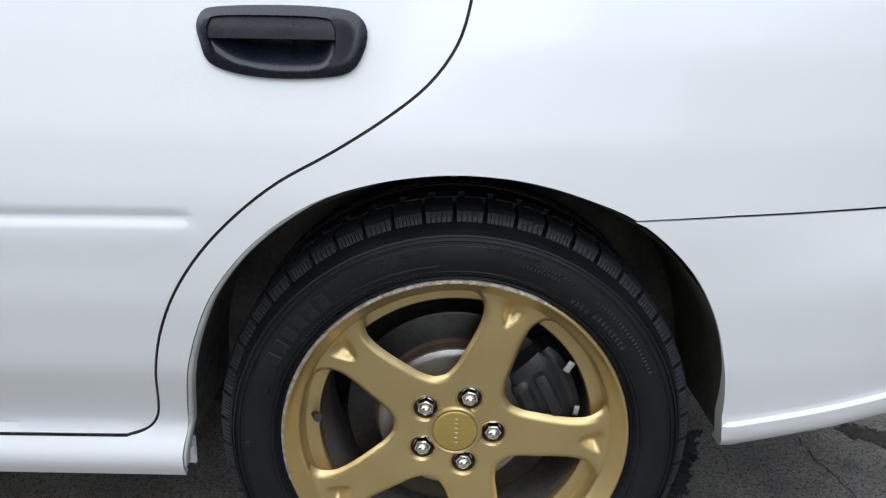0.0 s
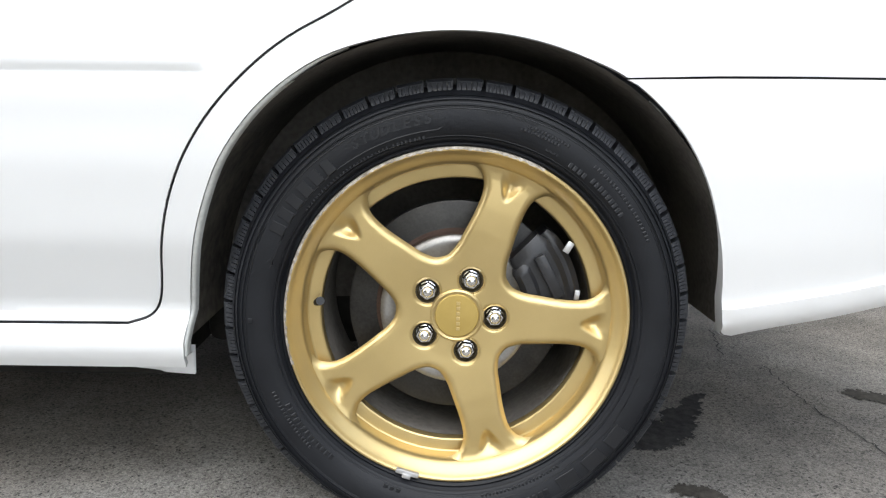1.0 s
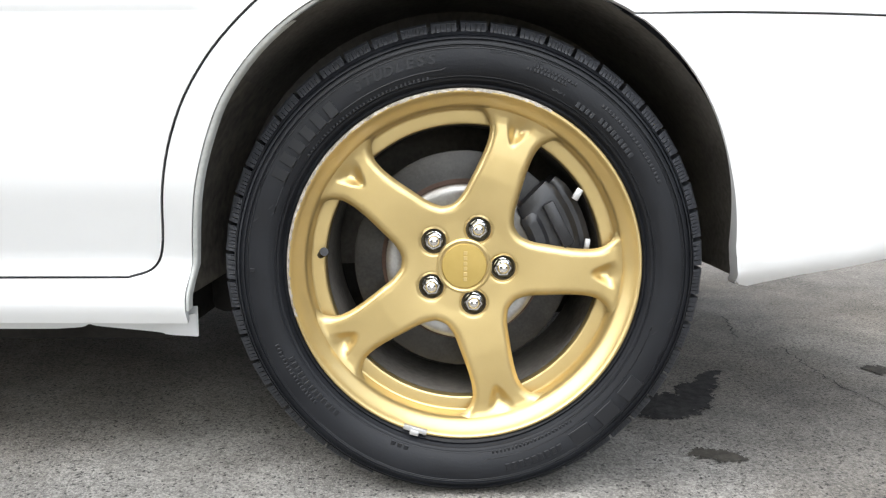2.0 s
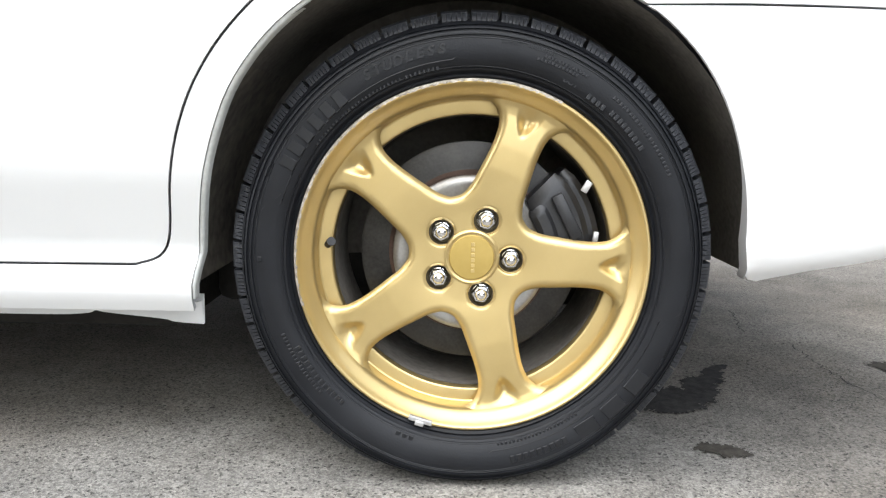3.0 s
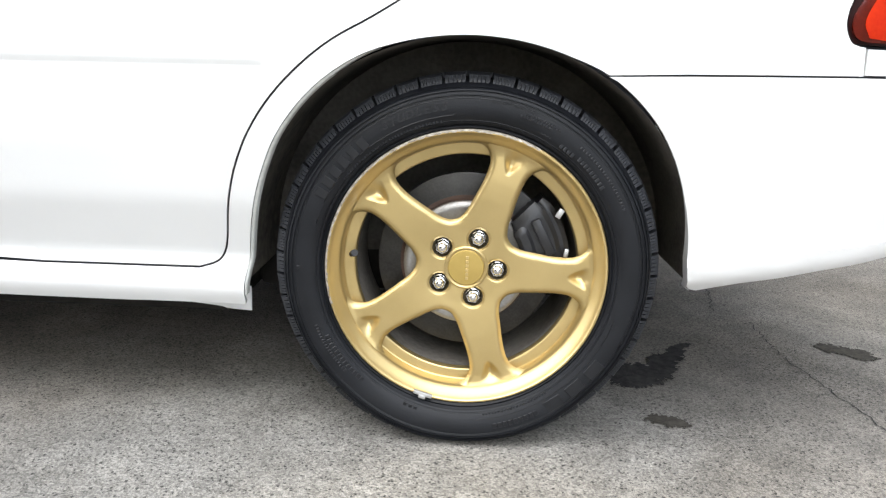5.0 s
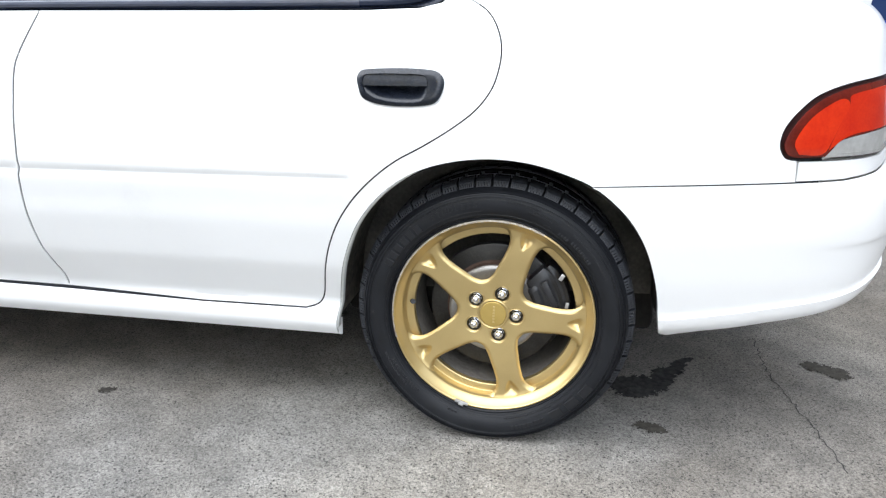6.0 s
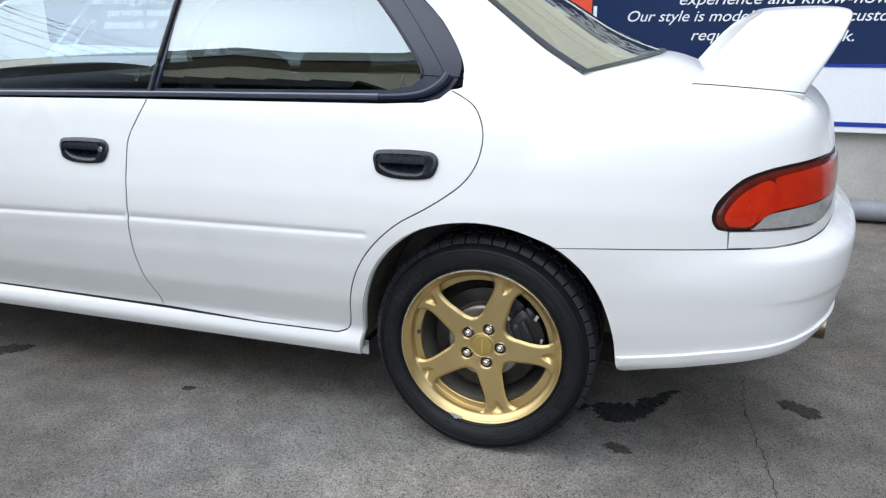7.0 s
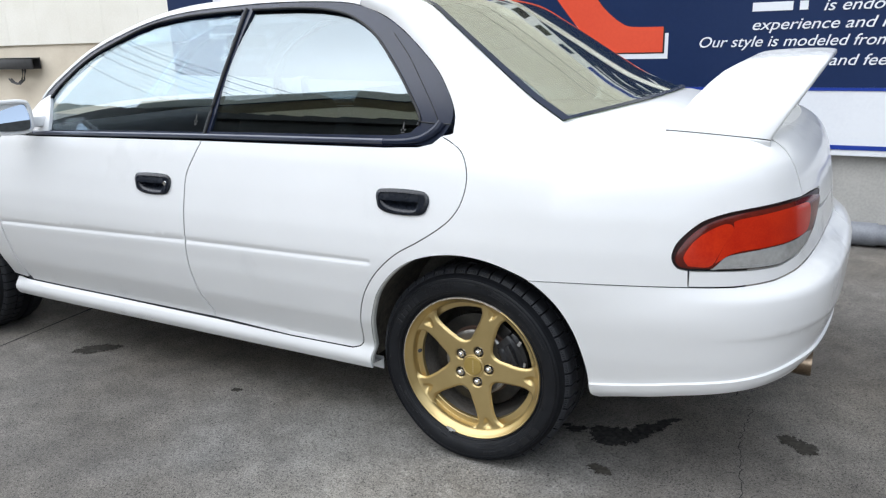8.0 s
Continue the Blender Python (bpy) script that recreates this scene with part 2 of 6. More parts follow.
BOARDS = material("dark_boards", (0.050, 0.047, 0.042), (0.085, 0.080, 0.072), rough=0.85, scale=4, fine=80, bump=0.002)
CREAM = material("cream_cladding", (0.80, 0.765, 0.67), (0.88, 0.85, 0.765), rough=0.6, scale=2, fine=60, bump=0.001)
NAVY = material("banner_navy", (0.0066, 0.0195, 0.071), (0.009, 0.0235, 0.081), rough=0.45, spec=0.2, scale=1.5, fine=50, rough_var=0.05)
BLUE = material("banner_blue", (0.012, 0.038, 0.27), (0.016, 0.046, 0.31), rough=0.45, spec=0.25, scale=2, fine=50)
WHITEVINYL = material("banner_white", (0.72, 0.74, 0.78), (0.78, 0.80, 0.83), rough=0.45, scale=1.5, fine=50)
ORANGE = material("banner_orange", (0.66, 0.060, 0.020), (0.72, 0.075, 0.026), rough=0.45, scale=2, fine=50)
HOUSEWALL = material("house_render", (0.86, 0.76, 0.52), (0.90, 0.82, 0.60), rough=0.85, scale=2, fine=90, bump=0.002)
LIPPAINT = material("arch_lip_shade", (0.50, 0.51, 0.48), (0.70, 0.71, 0.68), rough=0.5, scale=14, fine=160, bump=0.0004)
ROOF = material("roof_metal", (0.40, 0.39, 0.31), (0.50, 0.48, 0.39), rough=0.6, scale=3, fine=60, bump=0.002)
WAIST = material("waist_rubber", (0.024, 0.030, 0.055), (0.036, 0.044, 0.075), rough=0.30, spec=0.8, coat=0.5, scale=20, fine=400)
# brown that carries the shadow under the house's eave
EAVE_SHADE = material("soffit_and_eave_shade", (0.20, 0.165, 0.10), (0.28, 0.235, 0.15), rough=0.8, scale=3, fine=60, bump=0.002)
ETCH = material("etched_mark", (0.07, 0.07, 0.07), (0.11, 0.11, 0.11), rough=0.8, scale=200, fine=900)
PVC = material("grey_pipe", (0.15, 0.16, 0.18), (0.22, 0.23, 0.25), rough=0.5, scale=6, fine=90)
CABLE = material("cable_black", (0.012, 0.012, 0.012), (0.02, 0.02, 0.02), rough=0.6)
IRON = material("black_iron", (0.015, 0.015, 0.016), (0.03, 0.03, 0.03), rough=0.5, scale=20, fine=200)
# ---- body surface of the car: plan outline, then inset and height by v ----
def smooth(a, b, x):
    t = min(1.0, max(0.0, (x - a) / (b - a)))
    return t * t * (3 - 2 * t)


def spline(points, n=24):
    """Catmull-Rom through points, n steps a span."""
    p = [Vector(q) for q in points]
    p = [2 * p[0] - p[1]] + p + [2 * p[-1] - p[-2]]
    out = []
    for i in range(1, len(p) - 2):
        a, b, c, d = p[i - 1:i + 3]
        for k in range(n):
            t = k / n
            out.append(0.5 * (2 * b + (c - a) * t + (2 * a - 5 * b + 4 * c - d) * t * t + (3 * b - a - 3 * c + d) * t ** 3))
    return out + [p[-2]]


YMID = 0.785          # the car's middle plane
PLAN = spline([(-3.36, YMID), (-3.34, 0.45), (-3.25, 0.18), (-3.08, 0.06), (-2.8, -0.01), (-2.5, -0.045), (-2.1, -0.06),
               (-1.6, -0.064), (-1.0, -0.064), (-0.5, -0.063), (0.0, -0.060), (0.2, -0.047), (0.4, -0.017), (0.6, 0.034),
               (0.72, 0.088), (0.80, 0.158), (0.858, 0.265), (0.893, 0.41), (0.912, 0.6), (0.918, YMID)])
_px = np.array([q[0] for q in PLAN])
_py = np.array([q[1] for q in PLAN])
_ps = np.concatenate([[0], np.cumsum(np.hypot(np.diff(_px), np.diff(_py)))])
_ps = _ps - _ps[240]     # s = 0 abreast of the rear hub


def plan(s):
    """Point and outward normal of the plan outline at arc length s."""
    x, y = np.interp(s, _ps, _px), np.interp(s, _ps, _py)
    h = 0.03
    tx = np.interp(s + h, _ps, _px) - np.interp(s - h, _ps, _px)
    ty = np.interp(s + h, _ps, _py) - np.interp(s - h, _ps, _py)
    k = math.hypot(tx, ty)
    return x, y, ty / k, -tx / k


def s_of(x):
    """Arc length of the flank at length x."""
    return float(np.interp(x, _px[48:380], _ps[48:380]))


DOOR_V = [0.15, 0.215, 0.235, 0.258, 0.278, 0.29, 0.33, 0.40, 0.50, 0.56, 0.63, 0.70, 0.80, 0.90, 0.97, 1.05]
DOOR_D = [0.090, 0.074, 0.058, 0.051, 0.060, 0.080, 0.061, 0.031, 0.009, 0.003, 0.0, 0.006, 0.026, 0.052, 0.080, 0.115]
TAIL_V = [0.15, 0.26, 0.29, 0.33, 0.40, 0.50, 0.60, 0.70, 0.80, 0.86, 0.90, 0.94, 0.98, 1.02, 1.06, 1.10, 1.20]
TAIL_D = [0.07, 0.055, 0.042, 0.035, 0.020, 0.006, 0.0, 0.003, 0.014, 0.026, 0.037, 0.055, 0.082, 0.115, 0.152, 0.19, 0.29]
TAIL_Z = [0.15, 0.26, 0.29, 0.33, 0.40, 0.50, 0.60, 0.70, 0.80, 0.858, 0.894, 0.926, 0.952, 0.972, 0.986, 0.994, 1.002]


def curve(v, vs, ds):
    h = 0.012
    return float((np.interp(v - h, vs, ds) + 2 * np.interp(v, vs, ds) + np.interp(v + h, vs, ds)) / 4)


CREASE_T = [-0.060, -0.018, -0.012, -0.002, 0.0015, 0.006]
CREASE_D = [0.0, -0.0030, -0.0028, 0.0030, 0.0030, 0.0]
CREASE_DEEP = 1.0


def waist(s):
    """Height of the waist crease along the doors."""
    return float(np.interp(s, [-2.2, -1.08, -0.30], [0.570, 0.600, 0.6095]))


def skin(s, v, out=0.0):
    """Point of the body's outer skin; out pushes it along the outline's normal."""
    x, y, nx, ny = plan(s)
    w = smooth(-0.25, 0.30, s)
    d = curve(v, DOOR_V, DOOR_D) * (1 - w) + curve(v, TAIL_V, TAIL_D) * w
    z = v * (1 - w) + curve(v, TAIL_V, TAIL_Z) * w
    z += 0.026 * smooth(1.05, 1.15, v) * smooth(0.50, 0.22, s) * w     # the wing rises to the rear window's foot
    if v > 0.86:                        # a tighter shoulder round the tail
        d -= (d - curve(0.86, TAIL_V, TAIL_D)) * 0.38 * smooth(0.60, 0.90, s)
    if s < -0.29:                       # the waist crease, which runs out before the rear arch
        d += CREASE_DEEP * float(np.interp(v - waist(s), CREASE_T, CREASE_D)) * smooth(-0.295, -0.325, s)
    d -= out
    return Vector((x - nx * d, y - ny * d, z))


# ---- mesh helpers ----
def inside(pts, poly):
    """Which of pts lie in the polygon."""
    x, y = pts[:, 0], pts[:, 1]
    hit = np.zeros(len(pts), bool)
    a = np.array(poly)
    b = np.roll(a, -1, 0)
    for (x1, y1), (x2, y2) in zip(a, b):
        if y1 != y2:
            hit ^= ((y1 > y) != (y2 > y)) & (x < (x2 - x1) * (y - y1) / (y2 - y1) + x1)
    return hit


def gap_to(pts, poly):
    """Distance of pts to the polygon's edge."""
    a = np.array(poly)
    b = np.roll(a, -1, 0)
    best = np.full(len(pts), 9.0)
    for p, q in zip(a, b):
        d = q - p
        t = np.clip(((pts - p) @ d) / max(1e-12, d @ d), 0, 1)
        best = np.minimum(best, np.hypot(*(pts - p - t[:, None] * d).T))
    return best


def dense(poly, step):
    """The polygon with its long edges divided."""
    out = []
    for p, q in zip(poly, poly[1:] + poly[:1]):
        k = max(1, int(math.hypot(q[0] - p[0], q[1] - p[1]) / step + 0.5))
        out += [(p[0] + (q[0] - p[0]) * i / k, p[1] + (q[1] - p[1]) * i / k) for i in range(k)]
    return out


def rounded(poly, n=4):
    """A closed smooth curve through the points."""
    p = [Vector(q) for q in poly]
    out = []
    for i in range(len(p)):
        a, b, c, d = p[i - 1], p[i], p[(i + 1) % len(p)], p[(i + 2) % len(p)]
        for k in range(n):
            t = k / n
            q = 0.5 * (2 * b + (c - a) * t + (2 * a - 5 * b + 4 * c - d) * t * t + (3 * b - a - 3 * c + d) * t ** 3)
            out.append((q[0], q[1]))
    return out


def soften(points, n=5):
    """An open smooth line through the points."""
    return [(q[0], q[1]) for q in spline(points, n)]


def sheet(outline, at, step, holes=(), flange=0.0, lip=0.0, extra=()):
    """A panel: the outline's inside, less the holes, laid on the surface at(u, v), its edges folded inwards."""
    from mathutils.geometry import delaunay_2d_cdt
    rings = [dense(list(r), step) for r in (outline, *holes)]
    a = np.array(rings[0])
    lo, hi = a.min(0), a.max(0)
    gx, gy_ = np.meshgrid(np.arange(lo[0], hi[0], step), np.arange(lo[1], hi[1], step * 0.9))
    gx[::2] += step / 2
    g = np.column_stack([gx.ravel(), gy_.ravel()])
    if len(extra):
        e = np.array(extra)
        near = np.array([np.hypot(*(e - q).T).min() if abs(e[:, 1] - q[1]).min() < step else 9.0 for q in g])
        g = np.concatenate([g[near > step * 0.5], e])
    ok = inside(g, rings[0]) & (gap_to(g, rings[0]) > min(step * 0.45, 0.003 if len(extra) else 1.0))
    for h in rings[1:]:
        ok &= ~inside(g, h) & (gap_to(g, h) > step * 0.45)
    pts, edges = [], []
    for r in rings:
        k = len(pts)
        pts += [Vector(q) for q in r]
        edges += [(k + i, k + (i + 1) % len(r)) for i in range(len(r))]
    pts += [Vector(q) for q in g[ok]]
    vs, _, fs, _, _, _ = delaunay_2d_cdt(pts, edges, [], 0, 1e-7)
    v2 = np.array([(v[0], v[1]) for v in vs])
    mid = np.array([v2[list(f)].mean(0) for f in fs])
    keep = inside(mid, rings[0])
    for h in rings[1:]:
        keep &= ~inside(mid, h)
    bm = bmesh.new()
    bv = [bm.verts.new(at(float(v[0]), float(v[1]))) for v in v2]
    for f, k in zip(fs, keep):
        if k:
            try:
                bm.faces.new([bv[i] for i in f])
            except ValueError:
                pass
    bmesh.ops.delete(bm, geom=[v for v in bm.verts if not v.link_faces], context="VERTS")
    bm.normal_update()
    if flange:
        rim = [e for e in bm.edges if len(e.link_faces) == 1]
        down = {v: v.normal.copy() for e in rim for v in e.verts}
        for depth in ((lip, flange) if lip else (flange,)):
            got = bmesh.ops.extrude_edge_only(bm, edges=rim)["geom"]
            rim = [e for e in got if isinstance(e, bmesh.types.BMEdge) and len(e.link_faces) == 1]
            made = {v for e in rim for v in e.verts}
            nd = {}
            for v in made:
                for e in v.link_edges:
                    o = e.other_vert(v)
                    if o in down and o not in made:
                        v.co = v.co - down[o] * depth
                        nd[v] = down[o]
            down = nd
    return bm


def along(line, s0, s1, step, offs):
    """Points beside a line v = line(s), to refine a panel where it folds."""
    return [(s, line(s) + o) for s in np.arange(s0, s1, step) for o in offs]


def loft(rows, closed=False):
    """A grid of quads over rows of points."""
    bm = bmesh.new()
    vs = [[bm.verts.new(p) for p in r] for r in rows]
    n = len(rows[0])
    for a, b in zip(vs, vs[1:]):
        for i in range(n if closed else n - 1):
            bm.faces.new((a[i], a[(i + 1) % n], b[(i + 1) % n], b[i]))
    return bm


def thick(bm, depth):
    """Gives an open sheet a thickness, to the side away from its normals."""
    bm.normal_update()
    bmesh.ops.solidify(bm, geom=bm.faces[:], thickness=depth)
    return bm


def lathe(profile, n=96, a0=0.0, a1=2 * math.pi):
    """Turns (radius, y) points round the y axis."""
    full = abs(a1 - a0 - 2 * math.pi) < 1e-6
    rows = []
    for i in range(n if full else n + 1):
        t = a0 + (a1 - a0) * i / n
        rows.append([(r * math.cos(t), y, r * math.sin(t)) for r, y in profile])
    if full:
        rows.append(rows[0])
    bm = loft(rows)
    if full:
        bmesh.ops.remove_doubles(bm, verts=bm.verts, dist=1e-6)
    return bm


def block(x0, x1, y0, y1, z0, z1, bevel=0.0, seg=2):
    bm = bmesh.new()
    bmesh.ops.create_cube(bm, size=1)
    for v in bm.verts:
        v.co = ((x0 + x1) / 2 + v.co.x * (x1 - x0), (y0 + y1) / 2 + v.co.y * (y1 - y0), (z0 + z1) / 2 + v.co.z * (z1 - z0))
    if bevel:
        bmesh.ops.bevel(bm, geom=bm.edges[:], offset=bevel, segments=seg, affect="EDGES", profile=0.5)
    return bm


def tube(path, r, n=10, caps=True):
    """A round bar along a path."""
    p = [Vector(q) for q in path]
    rows = []
    for i, q in enumerate(p):
        d = (p[min(i + 1, len(p) - 1)] - p[max(i - 1, 0)]).normalized()
        u = d.cross(Vector((0, 0, 1)) if abs(d.z) < 0.9 else Vector((1, 0, 0))).normalized()
        w = d.cross(u)
        rr = r[i] if isinstance(r, (list, tuple)) else r
        rows.append([q + (u * math.cos(2 * math.pi * k / n) + w * math.sin(2 * math.pi * k / n)) * rr for k in range(n)])
    bm = loft(rows, closed=True)
    if caps:
        bm.verts.ensure_lookup_table()
        bm.faces.new([bm.verts[k] for k in range(n)])
        bm.faces.new([bm.verts[len(bm.verts) - 1 - k] for k in range(n)])
        bmesh.ops.recalc_face_normals(bm, faces=bm.faces)
    return bm


def moved(bm, m):
    bm.transform(m)
    return bm


def join(*bms):
    """Several bmeshes as one."""
    me = bpy.data.meshes.new("joint")
    out = bmesh.new()
    for b in bms:
        b.to_mesh(me)
        out.from_mesh(me)
        b.free()
    bpy.data.meshes.remove(me)
    return out


def both(bm, weld=True):
    """A half body and its mirror image beyond the middle plane, as one."""
    other = bm.copy()
    for v in other.verts:
        v.co.y = 2 * YMID - v.co.y
    bmesh.ops.reverse_faces(other, faces=other.faces)
    out = join(bm, other)
    if weld:
        bmesh.ops.remove_doubles(out, verts=out.verts, dist=0.0006)
    return out


def flipped(bm):
    bmesh.ops.reverse_faces(bm, faces=bm.faces)
    return bm


def mesh_of(name, bm, mat, sharp=35):
    me = bpy.data.meshes.new(name)
    bm.to_mesh(me)
    bm.free()
    me.polygons.foreach_set("use_smooth", [True] * len(me.polygons))
    me.set_sharp_from_angle(angle=radians(sharp))
    me.materials.append(mat)
    return me


def part(name, bm, mat, parent=None, label="", sharp=35, at=None):
    """One mesh object, under its thing or part; at: its pose in the parent's own axes."""
    ob = new(name, bm if isinstance(bm, bpy.types.Mesh) else mesh_of(name, bm, mat, sharp))
    if at is not None:
        ob.matrix_basis = at
    if parent is not None:
        ob.parent = parent
    if label:
        tagged(ob, label)
    return ob


def thing(name, label, category, at=(0, 0, 0), group="", kind=""):
    """An empty at a thing's base; its parts are given in the world's axes less that place."""
    ob = new(name)
    ob.location = at
    ob.empty_display_size = 0.1
    return tagged(ob, label, category, group, kind)


def lettering(name, text, size, mat, parent, m, depth=0.002, shear=0.0, align="LEFT", stretch=1.0, bold=0.0):
    """A line of raised letters, lying in the x-z plane and read from -y, as a mesh."""
    cu = bpy.data.curves.new(name, "FONT")
    cu.body, cu.size, cu.extrude, cu.shear, cu.align_x, cu.offset = text, size, depth, shear, align, bold
    tmp = new(name, cu)
    me = bpy.data.meshes.new_from_object(tmp)
    bpy.data.objects.remove(tmp)
    bpy.data.curves.remove(cu)
    me.transform(pose(0, 0, 0, 90) @ Matrix.Diagonal((stretch, 1, 1, 1)))
    me.materials.clear()
    me.materials.append(mat)
    ob = new(name, me)
    ob.matrix_basis = m
    ob.parent = parent
    return ob


# ---- setting ----
def setting(name, bm, mat, label, category="", sharp=35, parent=None):
    ob = part(name, bm, mat, parent, label, sharp)
    return tagged(ob, category=category, kind="structure") if parent is None else ob


_g = bmesh.new()
bmesh.ops.create_grid(_g, x_segments=40, y_segments=40, size=90)
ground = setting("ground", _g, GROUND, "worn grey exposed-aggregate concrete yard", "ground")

WALL_Y = 3.2
wall_north = setting("wall_north", block(-16, 9, WALL_Y, WALL_Y + 0.25, 0, 0.62), CEMENT, "grey cement base wall with pour joints", "wall")
for i in range(12):
    part("wall_panel", block(-15.9 + i * 2.06, -13.86 + i * 2.06, WALL_Y - 0.012, WALL_Y - 0.001, 0.0, 0.60, 0.004, 1), CEMENT, wall_north)
wall_upper = setting("wall_upper", block(-16, 9, WALL_Y + 0.02, WALL_Y + 0.22, 0.62, 6.5), BEIGE, "beige rendered wall above the cement base", "wall")
for i in range(50):
    part("cladding_sheet", block(-15.98 + i * 0.5, -15.4808 + i * 0.5, WALL_Y - 0.002, WALL_Y + 0.018, 1.32 if i < 23 else 2.38, 6.4, 0.0022, 1), CREAM, wall_upper)
for z in (2.86, 3.42):
    part("flashing", block(-16, 9, WALL_Y - 0.014, WALL_Y - 0.003, z, z + 0.022, 0.003, 1), PVC, wall_upper)
# unseen wall, added dark to cut the low light under the car's rear
wall_east = setting("wall_east", block(5.0, 5.2, -8.0, WALL_Y - 0.02, 0, 2.9), BOARDS, "unseen dark board wall added to keep low light off the ground", "wall")


# ---- the wheels ----
HUB_Z = 0.298
RIM_R, TYRE_R = 0.2270, 0.3135


def window_outline(a):
    """One opening between two spokes, round the direction a (radians)."""
    half = [(0.0830, 3.5), (0.0862, 8.0), (0.0970, 14.2), (0.1120, 18.2), (0.1300, 21.6), (0.1460, 23.7), (0.1630, 25.0), (0.1780, 25.2), (0.1890, 24.2), (0.1985, 22.2), (0.2040, 18.6), (0.2052, 13.0), (0.2053, 6.0)]
    pts = [(r, d) for r, d in half] + [(r, -d) for r, d in reversed(half)]
    out = [(r * math.cos(a + radians(d)), r * math.sin(a + radians(d))) for r, d in pts]
    return rounded(out, 3)[::-1]


SPOKE0 = radians(69)
WINDOWS = [window_outline(SPOKE0 + radians(36 + 72 * k)) for k in range(5)]
_sa = np.concatenate([np.array(w) for w in WINDOWS])
_sd = np.concatenate([np.roll(np.array(w), -1, 0) for w in WINDOWS]) - _sa
_sl = np.maximum(1e-12, (_sd ** 2).sum(1))


def off_window(u, w):
    """Distance to the nearest edge of an opening."""
    q = np.array([u, w]) - _sa
    t = np.clip((q * _sd).sum(1) / _sl, 0, 1)
    return float(np.sqrt(((q - t[:, None] * _sd) ** 2).sum(1).min()))


NUTS = [(0.0515 * math.cos(radians(-3 + 72 * k)), 0.0515 * math.sin(radians(-3 + 72 * k))) for k in range(5)]
SINK = 0.0135        # how far the hub lies behind the plane of the spokes' crown


def face_depth(u, w):
    """Depth (y) of the spokes' outer face at the place (u, w) of the wheel's plane."""
    r, a = math.hypot(u, w), math.atan2(w, u)
    y = float(np.interp(r, [0, 0.036, 0.060, 0.085, 0.12, 0.15, 0.175, 0.190, 0.200, 0.2045, 0.2085, 0.214], [0.0070, 0.0070, 0.0062, 0.0040, 0.0015, 0.0008, 0.0012, 0.0016, 0.0008, -0.0008, -0.0032, -0.0062]))
    # rounded shoulders along the openings
    d = off_window(u, w) if r > 0.06 else 1.0
    if d < 0.0095:
        y += 0.0075 * (1 - d / 0.0095) ** 2.0
    # the dished pocket at the outer end of each spoke
    k = round((a - SPOKE0) / radians(72))
    da = a - SPOKE0 - k * radians(72)
    side = abs(r * math.sin(da))
    run = (r * math.cos(da) - 0.164) / 0.032
    if 0 < run < 1.35:
        half = 0.0032 + 0.0175 * min(1.0, run) ** 0.9
        inn = smooth(1.0, 0.05, side / half) if side < half else 0.0
        y += 0.0092 * inn * smooth(0.0, 0.60, run) * smooth(1.34, 0.80, run)
    # seats of the nuts
    for nu, nw in NUTS:
        q = math.hypot(u - nu, w - nw)
        if q < 0.0205:
            y += 0.0030 * smooth(0.0205, 0.0168, q)
    return y


def seat_r(r):
    """Radius on the sidewall, stretched so that the bead meets the rim."""
    return 0.2275 + (r - 0.2335) * 1.092 if r < 0.2935 else r


def bulge(r):
    """How far the sidewall stands out beyond the tread's shoulder."""
    return 0.0050 + 0.0165 * smooth(0.3045, 0.2860, r)


